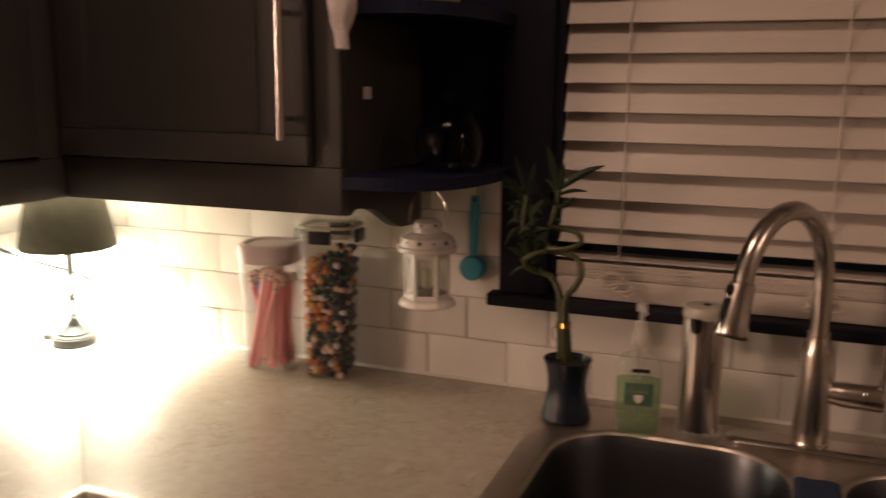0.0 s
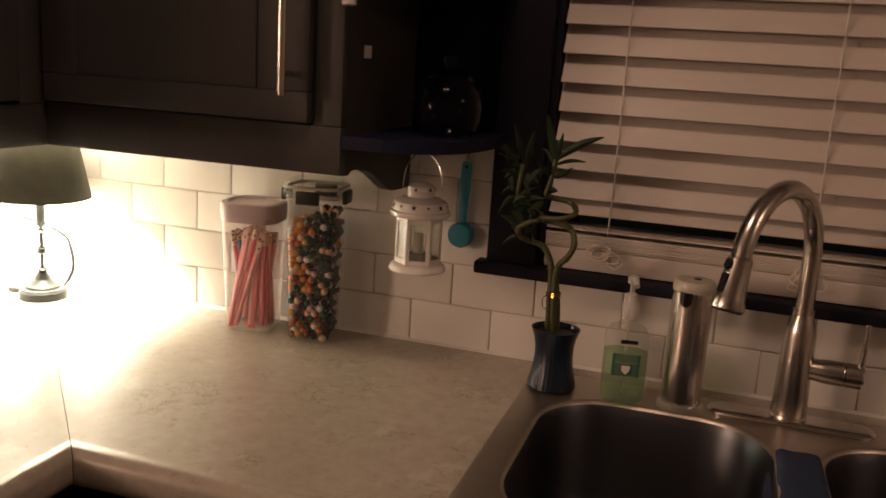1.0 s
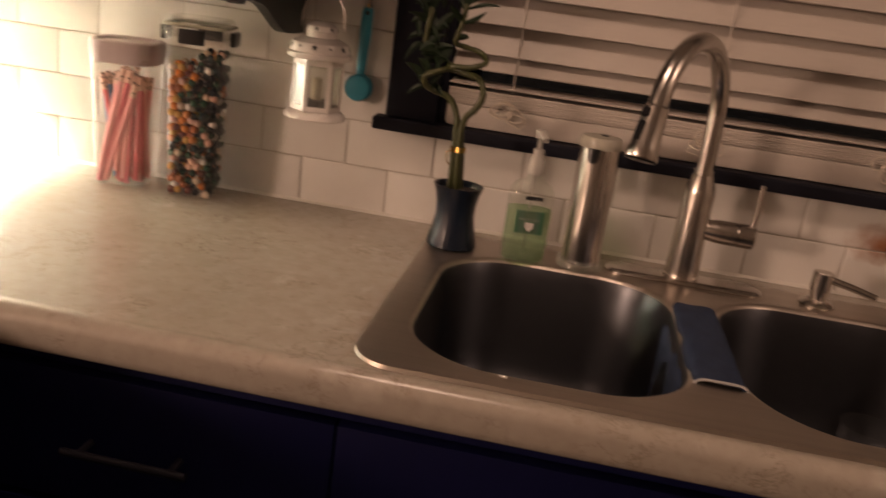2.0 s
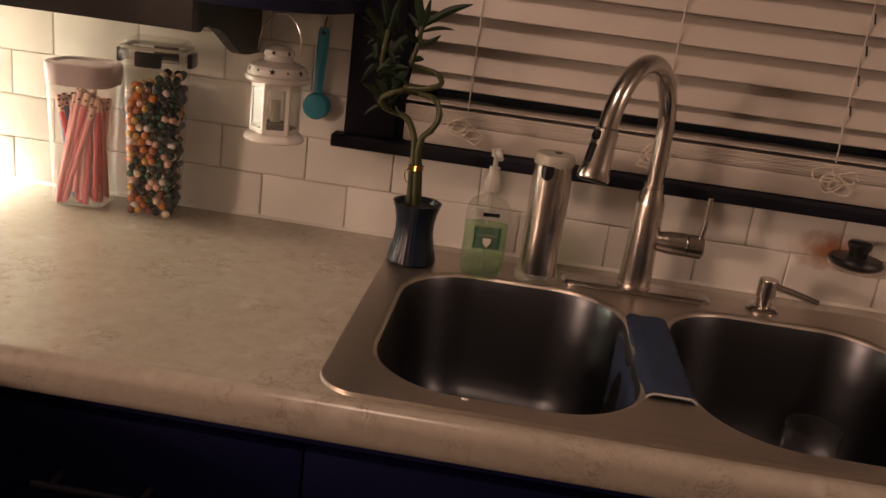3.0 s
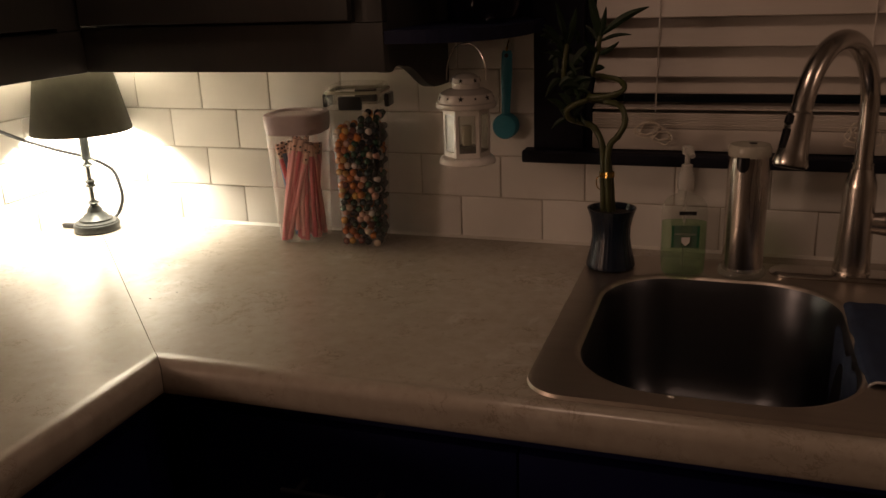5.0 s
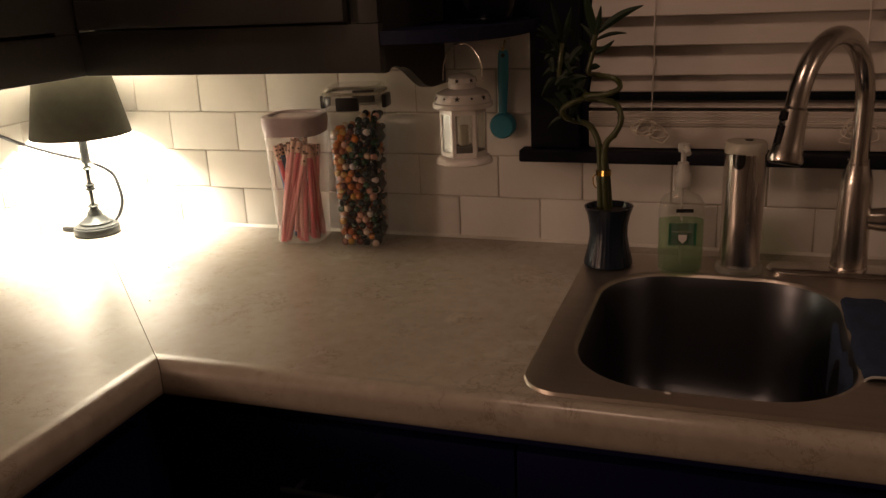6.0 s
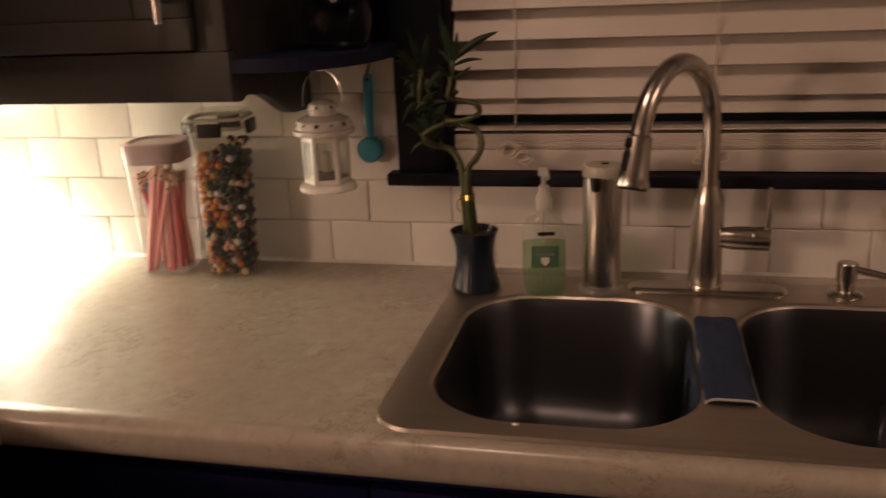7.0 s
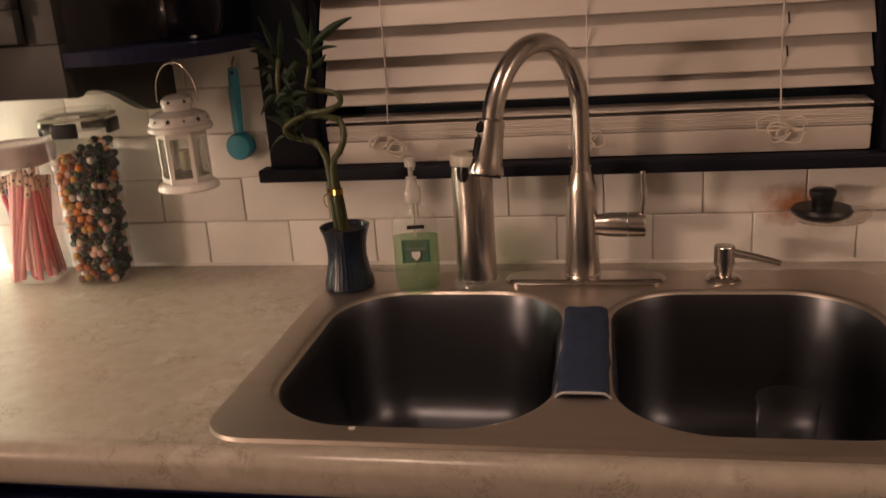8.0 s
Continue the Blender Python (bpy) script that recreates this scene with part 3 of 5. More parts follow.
# ---------- base cabinets ----------
base_a = thing("base_cabinet", (0.9, -0.3, 0.0), "black-navy painted base cabinet under the sink counter", "cabinet")
part("bottom_panel", box(-0.24, 2.2, -0.57, -0.01, 0.10, 0.118), M["navy"], base_a)
part("face_frame", box(-0.24, 2.2, -0.59, -0.571, 0.10, 0.8672, 0.002), M["navy"], base_a)
for x in (-0.23, 1.12, 2.18):
    part("side_panel", box(x, x + 0.018, -0.57, -0.01, 0.119, 0.8672), M["navy"], base_a)
part("toe_kick", box(-0.24, 2.2, -0.52, -0.02, 0.0, 0.099), M["navy"], base_a)
for x0, x1 in ((-0.19, 0.2525), (0.2545, 0.6735), (0.6755, 1.0965), (1.0985, 1.6)):
    part("door", box(x0, x1, -0.610, -0.591, 0.13, 0.66, 0.003), M["navy"], base_a)
    part("drawer_front", box(x0, x1, -0.610, -0.591, 0.67, 0.84, 0.003), M["navy"], base_a)
pull = part("drawer_handle", tube([(-0.055, -0.640, 0.755), (0.095, -0.640, 0.755)], 0.005, 12), M["dullmetal"], base_a, "dark metal bar handle")
for x in (-0.035, 0.075):
    part("handle_post", tube([(x, -0.638, 0.755), (x, -0.609, 0.755)], 0.004, 8), M["dullmetal"], pull)
base_b = thing("base_cabinet", (-0.55, -1.2, 0.0), "black-navy painted base cabinet along the side wall", "cabinet")
part("body", box(WEST + 0.01, -0.262, -2.2, -0.592, 0.10, 0.8672, 0.002), M["navy"], base_b)
part("toe_kick", box(WEST + 0.01, -0.33, -2.2, -0.592, 0.0, 0.099), M["navy"], base_b)
for y0, y1 in ((-1.15, -0.66), (-1.65, -1.156)):
    part("door", box(-0.261, -0.242, y0, y1, 0.13, 0.84, 0.003), M["navy"], base_b)

# ---------- wall cabinets ----------
UB = 1.256
cab = thing("wall_cabinet", (-0.29, -0.15, UB), "black-brown painted wall cabinet with a framed door and bar handle", "cabinet")
part("body", box(-0.53, -0.034, -0.288, 0.0, 1.312, 2.2, 0.002), M["cabinet"], cab)
# the underside is out of view; its pale tone bounces lamp light onto the tiles
part("underside", box(WEST + 0.004, -0.035, -0.287, -0.0005, 1.306, 1.3115), M["melamine"], cab, "unseen melamine underside, made pale to bounce lamp light")
part("bottom_rail", box(-0.5445, -0.014, -0.309, -0.289, UB, 1.327, 0.002), M["cabinet"], cab)
part("stile", box(-0.057, -0.014, -0.309, -0.289, 1.3275, 2.2, 0.002), M["cabinet"], cab)
door = part("door", box(-0.50, -0.15, -0.318, -0.300, 1.376, 2.19), M["cabinet"], cab)
part("rail", box(-0.53, -0.060, -0.327, -0.310, 1.331, 1.375, 0.002), M["cabinet"], door)
part("stile", box(-0.143, -0.060, -0.327, -0.310, 1.3755, 2.19, 0.002), M["cabinet"], door)
part("stile", box(-0.53, -0.470, -0.327, -0.310, 1.3755, 2.19, 0.002), M["cabinet"], door)
hb = part("handle", tube([(-0.087, -0.357, 1.369), (-0.087, -0.357, 1.58)], 0.006, 14), M["nickel"], door, "brushed nickel bar handle")
for z in (1.40, 1.55):
    part("handle_post", tube([(-0.087, -0.354, z), (-0.087, -0.326, z)], 0.0045, 10), M["nickel"], hb)
# end panel with a curved lower edge
curve = [(-0.289, 1.2535), (-0.272, 1.2535), (-0.262, 1.259), (-0.245, 1.260), (-0.225, 1.256)] + [(-0.225 + 0.155 * i / 10, 1.256 - 0.049 * (0.5 - 0.5 * math.cos(math.pi * i / 10))) for i in range(1, 11)] + [(-0.045, 1.206), (-0.002, 1.206)]
part("end_panel", prism(curve + [(-0.002, 2.2), (-0.289, 2.2)], "x", -0.033, -0.016), M["cabinet"], cab, "end panel with a scrolled lower edge", smooth=False)
single("price_sticker", box(-0.0155, -0.0147, -0.232, -0.205, 1.428, 1.447), M["sticker"], "small white paper sticker on the cabinet end panel", "sticker", smooth=False, place=(-0.0155, -0.22, 1.438))

cab2 = thing("wall_cabinet", (-0.70, -0.45, UB), "black-brown painted wall cabinet above the side counter", "cabinet")
part("body", box(WEST + 0.003, -0.562, -0.79, -0.312, 1.312, 2.2, 0.002), M["cabinet"], cab2)
part("underside", box(WEST + 0.004, -0.562, -0.789, -0.289, 1.306, 1.3115), M["melamine"], cab2, "unseen melamine underside, made pale to bounce lamp light")
part("bottom_rail", box(-0.5605, -0.5415, -0.79, -0.3095, UB, 1.324, 0.002), M["cabinet"], cab2)
part("face_frame", box(-0.5605, -0.5415, -0.365, -0.3095, 1.3245, 2.2, 0.002), M["cabinet"], cab2)
part("door", box(-0.549, -0.533, -0.78, -0.37, 1.330, 2.19, 0.002), M["cabinet"], cab2)

# open quarter-round end shelf
shelf = thing("end_shelf", (0.06, -0.1, 1.296), "black painted open end shelf with rounded boards", "shelf")
arc = [(-0.0155 + 0.179 * math.sin(a) ** 0.62, -0.022 - 0.285 * math.cos(a) ** 0.62) for a in [i * math.pi / 2 / 16 for i in range(17)]]
plan = arc + [(0.1635, -0.0215), (0.1425, -0.0215), (0.1425, 0.0), (-0.0155, 0.0)]
for z in (1.296, 1.549):
    part("shelf_board", prism(plan, "z", z, z + 0.019), M["shelf_paint"], shelf, smooth=False)
part("back_panel", box(-0.0155, 0.1425, 0.0005, 0.0055, 1.316, 1.548), M["shelf_paint"], shelf)
part("back_panel", box(-0.0155, 0.1425, 0.0005, 0.0055, 1.569, 2.2), M["shelf_paint"], shelf)

# ---------- on the end shelf ----------
jar = thing("glass_jar", (0.10, -0.16, 1.315), "clear glass candy jar with a round tilted mouth and knob lid", "jar")
body = [(0.030, 1.3155), (0.042, 1.318), (0.053, 1.338), (0.056, 1.362), (0.050, 1.388), (0.038, 1.402)]
part("body", lathe(body, 0.10, -0.16, 36, (True, False)), M["jar_glass"], jar)
part("lid", lathe([(0.040, 1.402), (0.038, 1.409), (0.018, 1.418), (0.006, 1.421), (0.006, 1.425), (0.011, 1.430), (0.010, 1.438), (0.002, 1.441)], 0.10, -0.16, 30), M["jar_glass"], jar)
mouth = [(0.106 + 0.049 * math.cos(a), -0.214 + 0.010 * math.sin(a), 1.361 + 0.049 * math.sin(a)) for a in [i * math.pi / 20 for i in range(41)]]
part("mouth_ring", tube(mouth, 0.0042, 8), M["rim_glass"], jar)
part("front_lid", lathe([(0.043, -0.003), (0.044, 0.0), (0.030, 0.004), (0.002, 0.005)], 0, 0, 32), M["lid_dark"], jar, "dark glass front disc")
front = jar.children[-1]
front.data.transform(Matrix.Translation(BASE[jar.name]))
front.data.transform(Matrix.Translation(Vector((0.106, -0.214, 1.361)) - BASE[jar.name]) @ Matrix.Rotation(radians(84), 4, "X"))

bowl = thing("cream_bowl", (0.066, -0.16, 1.568), "cream glazed ceramic bowl on the upper shelf", "bowl")
part("body", lathe([(0.036, 1.5685), (0.040, 1.572), (0.058, 1.596), (0.066, 1.625), (0.067, 1.632), (0.064, 1.632), (0.055, 1.600), (0.02, 1.578)], 0.066, -0.16), M["cream"], bowl)
orn = thing("hanging_ornament", (0.0, -0.317, 1.60), "pale crumpled fabric ornament hanging on the cabinet corner", "ornament")
part("string", tube([(0.004, -0.317, 1.72), (0.004, -0.317, 1.60)], 0.001, 6), M["cord"], orn)
bm = lathe([(0.004, 1.497), (0.009, 1.499), (0.010, 1.52), (0.014, 1.535), (0.020, 1.552), (0.021, 1.57), (0.015, 1.585), (0.010, 1.60), (0.003, 1.606)], 0.002, -0.333, 20)
for v in bm.verts:
    v.co += Vector((noise.noise(v.co * 60), noise.noise(v.co * 60 + Vector((9, 0, 0))), 0)) * 0.005
part("body", bm, M["lace"], orn)

# ---------- table lamp ----------
LX, LY = LAMP
tl = thing("table_lamp", (LX, LY, C), "small table lamp with olive-grey drum shade, pewter and crystal stem, lit", "table lamp")
part("base", lathe([(0.043, C), (0.045, C + 0.002), (0.0455, C + 0.014), (0.0445, C + 0.016), (0.0415, C + 0.017), (0.0415, C + 0.0195), (0.036, C + 0.0215), (0.033, C + 0.022), (0.033, C + 0.0255), (0.026, C + 0.029), (0.022, C + 0.034), (0.016, C + 0.038), (0.0145, C + 0.042), (0.0145, C + 0.0445), (0.010, C + 0.050), (0.008, C + 0.054)], LX, LY), M["lampmetal"], tl, "stepped pewter base")
part("collar", lathe([(0.006, C + 0.054), (0.012, C + 0.058), (0.006, C + 0.063)], LX, LY, 24), M["lampmetal"], tl)
part("crystal", lathe([(0.005, C + 0.063), (0.010, C + 0.072), (0.010, C + 0.080), (0.006, C + 0.090)], LX, LY, 10), M["crystal"], tl, "faceted clear crystal")
part("rod", lathe([(0.0035, C + 0.063), (0.0035, C + 0.19)], LX, LY, 12), M["lampmetal"], tl)
part("collar", lathe([(0.005, C + 0.090), (0.011, C + 0.093), (0.007, C + 0.098), (0.011, C + 0.103), (0.005, C + 0.106)], LX, LY, 24), M["lampmetal"], tl)
part("crystal", lathe([(0.005, C + 0.106), (0.010, C + 0.114), (0.010, C + 0.122), (0.006, C + 0.132)], LX, LY, 10), M["crystal"], tl)
part("collar", lathe([(0.005, C + 0.132), (0.011, C + 0.136), (0.006, C + 0.141)], LX, LY, 24), M["lampmetal"], tl)
part("drip_dish", lathe([(0.006, C + 0.142), (0.020, C + 0.147), (0.026, C + 0.154), (0.0255, C + 0.155), (0.018, C + 0.149), (0.006, C + 0.145)], LX, LY, 30), M["crystal"], tl)
part("candle_sleeve", lathe([(0.009, C + 0.148), (0.0085, C + 0.205), (0.007, C + 0.212)], LX, LY, 20), M["lampmetal"], tl)
shade_w = [(0.096, 1.119), (0.0965, 1.121), (0.067, 1.268), (0.066, 1.269), (0.0645, 1.268), (0.0945, 1.121)]
bm = lathe(shade_w, LX, LY, 48, (False, False))
bm.verts.ensure_lookup_table()
for i in range(48):
    bm.faces.new((bm.verts[i], bm.verts[(i + 1) % 48], bm.verts[5 * 48 + (i + 1) % 48], bm.verts[5 * 48 + i]))
part("shade", bm, M["shade"], tl, "olive-grey fabric shade")
part("spider", tube([(LX - 0.066, LY, 1.262), (LX, LY, 1.256), (LX + 0.066, LY, 1.262)], 0.0015, 6), M["lampmetal"], tl)
part("cord", tube(spline([(LX + 0.018, LY + 0.036, C + 0.018), (LX + 0.022, LY + 0.048, C + 0.030), (LX + 0.028, LY + 0.055, C + 0.056), (LX + 0.020, LY + 0.060, C + 0.088), (LX + 0.006, LY + 0.060, C + 0.116), (LX - 0.02, LY + 0.03, C + 0.144), (LX - 0.055, LY - 0.02, C + 0.170), (WEST + 0.010, LY - 0.07, C + 0.198), (WEST + 0.008, LY - 0.125, C + 0.226), (WEST + 0.008, LY - 0.22, C + 0.270)], 8), 0.0035, 8), M["black"], tl, "black power cord")
part("cord_switch", box(LX - 0.086, LX - 0.047, LY - 0.006, LY + 0.007, C + 0.0005, C + 0.010, 0.003), M["black"], tl)

# ---------- straw box ----------


def jar_shell(name, parent, cx, cy, turn, w0, w1, z0, z1, mat, thick=0.0018):
    rings = [rounded(cx, cy, w0 - 0.012, w0 - 0.012, w0 * 0.14, z0, turn), rounded(cx, cy, w0, w0, w0 * 0.2, z0 + 0.004, turn), rounded(cx, cy, w1, w1, w1 * 0.2, z1, turn)]
    return part(name, loft(rings, True, False), mat, parent)


T = radians(9)
SX, SY = -0.296, -0.064
sb = thing("straw_box", (SX, SY, C), "clear tapered plastic canister with a mauve lid, full of straws", "canister")
jar_shell("body", sb, SX, SY, T, 0.085, 0.102, C + 0.0008, C + 0.218, M["boxwall"])
lid = loft([rounded(SX, SY, w, w, w * 0.30, C + z, T) for w, z in ((0.100, 0.207), (0.106, 0.2085), (0.110, 0.222), (0.1115, 0.236), (0.109, 0.2425), (0.104, 0.2445), (0.089, 0.2445), (0.085, 0.240))])
part("lid", lid, M["mauve"], sb, "mauve-grey plastic lid")

rnd = random.Random(11)
proto = {}
for i in range(48):
    blue = i < 2
    key = "straw_blue" if blue else "straw"
    if key not in proto:
        st = thing("drinking_straw", (0, 0, 0), "striped blue paper straw in the canister" if blue else "striped pink paper straw in the canister", "straw", "straws in the canister")
        part("tube", tube([(0, 0, 0), (0, 0, 0.156)], 0.0045, 10), M[key], st)
        part("tip", tube([(0, 0, 0.1562), (0, 0, 0.158), (0, 0, 0.176), (0, 0, 0.178)], [0.0046, 0.0050, 0.0050, 0.0044], 10), M["straw_tip"], st, "dark-spotted pink tip")
        proto[key] = st
        ob = st
    else:
        ob = None
    # most lean across the box, the rest the other way behind them
    lean = (i * 0.618) % 1.0
    if blue:
        b, a = (-0.016 + 0.006 * i, -0.004 + 0.006 * i), (-0.040 + 0.004 * i, -0.012 + 0.010 * i)
    elif i % 5 < 2:
        b, a = (-0.033 + 0.012 * lean, -0.033 + 0.018 * rnd.random()), (0.002 + 0.036 * lean, -0.036 + 0.022 * rnd.random())
    elif i % 5 == 2:
        b, a = (-0.004 + 0.036 * lean, -0.012 + 0.030 * rnd.random()), (-0.038 + 0.026 * lean, -0.020 + 0.050 * rnd.random())
    else:
        b, a = (-0.006 + 0.038 * lean, -0.030 + 0.060 * rnd.random()), (0.002 + 0.036 * lean, -0.026 + 0.058 * rnd.random())
    d = Vector((a[0] - b[0], a[1] - b[1], 0.182)).normalized()
    m = Matrix.Translation((SX + b[0], SY + b[1], C + 0.003 + 0.026 * rnd.random() ** 2)) @ d.to_track_quat("Z", "Y").to_matrix().to_4x4()
    if ob is None:
        copy_thing(proto[key], m)
    else:
        ob.matrix_basis = m

# ---------- candy canister ----------
KX, KY = -0.168, -0.066
kc = thing("candy_canister", (KX, KY, C), "tall clear canister with black clip latches, full of gumballs", "canister")
jar_shell("body", kc, KX, KY, T, 0.078, 0.096, C + 0.0008, C + 0.276, M["plastic"])
lid = loft([rounded(KX, KY, w, w, w * 0.2, C + z, T) for w, z in ((0.098, 0.266), (0.106, 0.268), (0.106, 0.276), (0.100, 0.281), (0.094, 0.296), (0.086, 0.298), (0.082, 0.290))])
part("lid", lid, M["plastic"], kc, "clear lid")
ringa = [rounded(KX, KY, w, w, 0.018, z, T) for w, z in ((0.090, C + 0.282), (0.1025, C + 0.283), (0.1025, C + 0.287), (0.090, C + 0.288))]
part("seal", loft(ringa, False, False), M["gasket"], kc, "smoky sealing ring")
for k in range(4):
    a = T + k * math.pi / 2
    bm = box(-0.021, 0.021, -0.0045, 0.0045, -0.012, 0.012, 0.0035)
    bmesh.ops.rotate(bm, verts=bm.verts, cent=(0, 0, 0), matrix=Matrix.Rotation(a, 3, "Z"))
    bmesh.ops.translate(bm, verts=bm.verts, vec=(KX + 0.0565 * math.sin(a), KY - 0.0565 * math.cos(a), C + 0.269))
    part("latch", bm, M["black"], kc, "black plastic latch")

ball = bmesh.new()
bmesh.ops.create_icosphere(ball, subdivisions=2, radius=0.0068)
bv = np.array([v.co for v in ball.verts])
bf = [[v.index for v in f.verts] for f in ball.faces]
ball.free()
rnd = random.Random(5)
verts, faces, tone = [], [], []
layer, z = 0, C + 0.010
while z < C + 0.246:
    half = 0.0300 + 0.008 * (z - C) / 0.276
    n = int(2 * half / 0.0131)
    for i in range(n + 1):
        for j in range(n + 1):
            x = -half + i * 2 * half / n + (0.003 if layer % 2 else -0.003)
            y = -half + j * 2 * half / n + (0.003 if layer % 2 else -0.003)
            inner = abs(x) < half * 0.6 and abs(y) < half * 0.6
            top = z > C + 0.225
            if inner and not top:
                continue
            if top and (x < 0.006 or rnd.random() < 0.4):
                continue
            q = Vector((max(-half, min(half, x + rnd.uniform(-0.002, 0.002))), max(-half, min(half, y + rnd.uniform(-0.002, 0.002))), 0))
            q.rotate(Euler((0, 0, T)))
            o = len(verts)
            pos = np.array((KX + q.x, KY + q.y, z + rnd.uniform(-0.0025, 0.0025)))
            verts.extend((bv * rnd.uniform(0.93, 1.03) + pos).tolist())
            faces.extend([[o + k for k in f] for f in bf])
            # sorted roughly into clumps of one colour as they were poured in
            warm = 0.85 * noise.noise(Vector((pos[0] * 24, pos[1] * 24, pos[2] * 20))) + (0.12 if z < C + 0.06 else 0.0) - 0.52 * (pos[0] - KX) / 0.035 + 0.03
            roll = rnd.random()
            # extra pale balls at the left also stand in for that face's pinkish reflection
            tone.extend([2 if roll < (0.34 if pos[0] - KX < -0.02 else 0.20) else (1 if warm + 0.35 * (roll - 0.5) > 0.04 else 0)] * len(bf))
    z += 0.0109
    layer += 1
me = bpy.data.meshes.new("gumballs")
me.from_pydata(verts, [], faces)
me.shade_smooth()
for key in ("ball_dark", "ball_warm", "ball_pale"):
    me.materials.append(M[key])
me.polygons.foreach_set("material_index", tone)
tagged(new("gumballs", me), "mixed orange, dark green, navy and white gumballs filling the canister", "candy", "", "stuff")

# ---------- hanging lantern ----------
NX, NY = 0.064, -0.162
ln = thing("lantern", (NX, NY, 1.088), "white enamel tealight lantern with star cut-outs, hanging under the shelf", "lantern")


def octo(r, z, n=6):
    return [(NX + r * math.cos(2 * math.pi * (i + 0.30) / n), NY + r * math.sin(2 * math.pi * (i + 0.30) / n), z) for i in range(n)]


part("foot", lathe([(0.050, 1.088), (0.051, 1.090), (0.049, 1.096), (0.044, 1.100), (0.01, 1.101)], NX, NY, 48), M["white"], ln)
NS = 6
corner = octo(0.041, 0)
for i in range(NS):
    a, b = Vector(corner[i]), Vector(corner[(i + 1) % NS])
    pn = part("window_panel", bmesh.new(), M["white"], ln)
    u = (b - a).normalized()
    nrm = Vector((u.y, -u.x, 0))
    w = (b - a).length
    bm = bmesh.new()
    for s0, s1, z0, z1 in ((0, 0.006, 1.101, 1.182), (w - 0.006, w, 1.101, 1.182), (0.006, w - 0.006, 1.101, 1.109), (0.006, w - 0.006, 1.172, 1.182)):
        q = [a + u * s0, a + u * s1]
        loft([[(p.x, p.y, z0) for p in (q[0], q[1], q[1] - nrm * 0.0015, q[0] - nrm * 0.0015)], [(p.x, p.y, z1) for p in (q[0], q[1], q[1] - nrm * 0.0015, q[0] - nrm * 0.0015)]], bm=bm)
    bmesh.ops.translate(bm, verts=bm.verts, vec=-BASE[ln.name])
    bmesh.ops.recalc_face_normals(bm, faces=bm.faces)
    bm.to_mesh(pn.data)
    bm.free()
    pn.data.materials.append(M["white"]) if not pn.data.materials else None
    q = [a + u * 0.006 - nrm * 0.001, b - u * 0.006 - nrm * 0.001]
    part("pane", loft([[(p.x, p.y, 1.109) for p in (q[0], q[1], q[1] - nrm * 0.0008, q[0] - nrm * 0.0008)], [(p.x, p.y, 1.172) for p in (q[0], q[1], q[1] - nrm * 0.0008, q[0] - nrm * 0.0008)]]), M["lantern_pane"], pn, smooth=False)
part("roof", lathe([(0.051, 1.182), (0.053, 1.184), (0.053, 1.190), (0.049, 1.192), (0.050, 1.196), (0.046, 1.206), (0.034, 1.212), (0.025, 1.214)], NX, NY, 48), M["white"], ln, "domed white roof")
part("cap", lathe([(0.024, 1.213), (0.0235, 1.222), (0.026, 1.223), (0.024, 1.231), (0.015, 1.237), (0.003, 1.239)], NX, NY, 36), M["white"], ln)


def star(place, normal, r, name, parent):
    bm = bmesh.new()
    n = Vector(normal).normalized()
    u = Vector((0, 0, 1)).cross(n).normalized()
    v = n.cross(u)
    ring = []
    for i in range(10):
        q = r if i % 2 == 0 else r * 0.45
        an = math.pi / 2 + i * math.pi / 5
        ring.append(Vector(place) + u * q * math.cos(an) + v * q * math.sin(an))
    loft([[p - n * 0.002 for p in ring], [p + n * 0.0006 for p in ring]], bm=bm)
    part(name, bm, M["black"], parent, "dark star-shaped cut-out", smooth=False)


for i in range(12):
    a = 2 * math.pi * (i + 0.2) / 12
    star((NX + 0.0478 * math.cos(a), NY + 0.0478 * math.sin(a), 1.2005), (math.cos(a), math.sin(a), 0.45), 0.0055 if i % 2 else 0.003, "star_hole", ln)
for i in range(6):
    a = 2 * math.pi * (i + 0.45) / 6
    star((NX + 0.0250 * math.cos(a), NY + 0.0250 * math.sin(a), 1.2275), (math.cos(a), math.sin(a), 0.3), 0.004, "star_hole", ln)
part("tealight", lathe([(0.018, 1.1015), (0.019, 1.103), (0.019, 1.117), (0.017, 1.117), (0.002, 1.115)], NX, NY, 24), M["lampmetal"], ln)
part("candle", lathe([(0.0085, 1.1175), (0.0085, 1.150), (0.002, 1.152)], NX, NY, 18), M["candle"], ln, "small pale candle")
hoop = [(NX + 0.036 * math.cos(a), NY + 0.004, 1.2265 + (0.060 * math.sin(a) ** 0.8 if 0 < a < 3.14 else 0)) for a in [math.pi * i / 24 for i in range(25)]]
part("handle", tube(hoop, 0.0011, 6), M["chrome"], ln, "thin wire handle")
# the lantern is a small one
for o in ln.children_recursive:
    o.data.transform(Matrix.Diagonal((0.92, 0.92, 0.96, 1)))
ln.location.z = 1.0950
single("cup_hook", tube(spline([(NX, NY + 0.004, 1.2958), (NX, NY + 0.004, 1.291), (NX + 0.004, NY + 0.004, 1.286), (NX, NY + 0.004, 1.2835), (NX - 0.004, NY + 0.004, 1.286)], 4), 0.0012, 6), M["chrome"], "small wire hook under the shelf", "hook", place=(NX, NY, 1.2955))

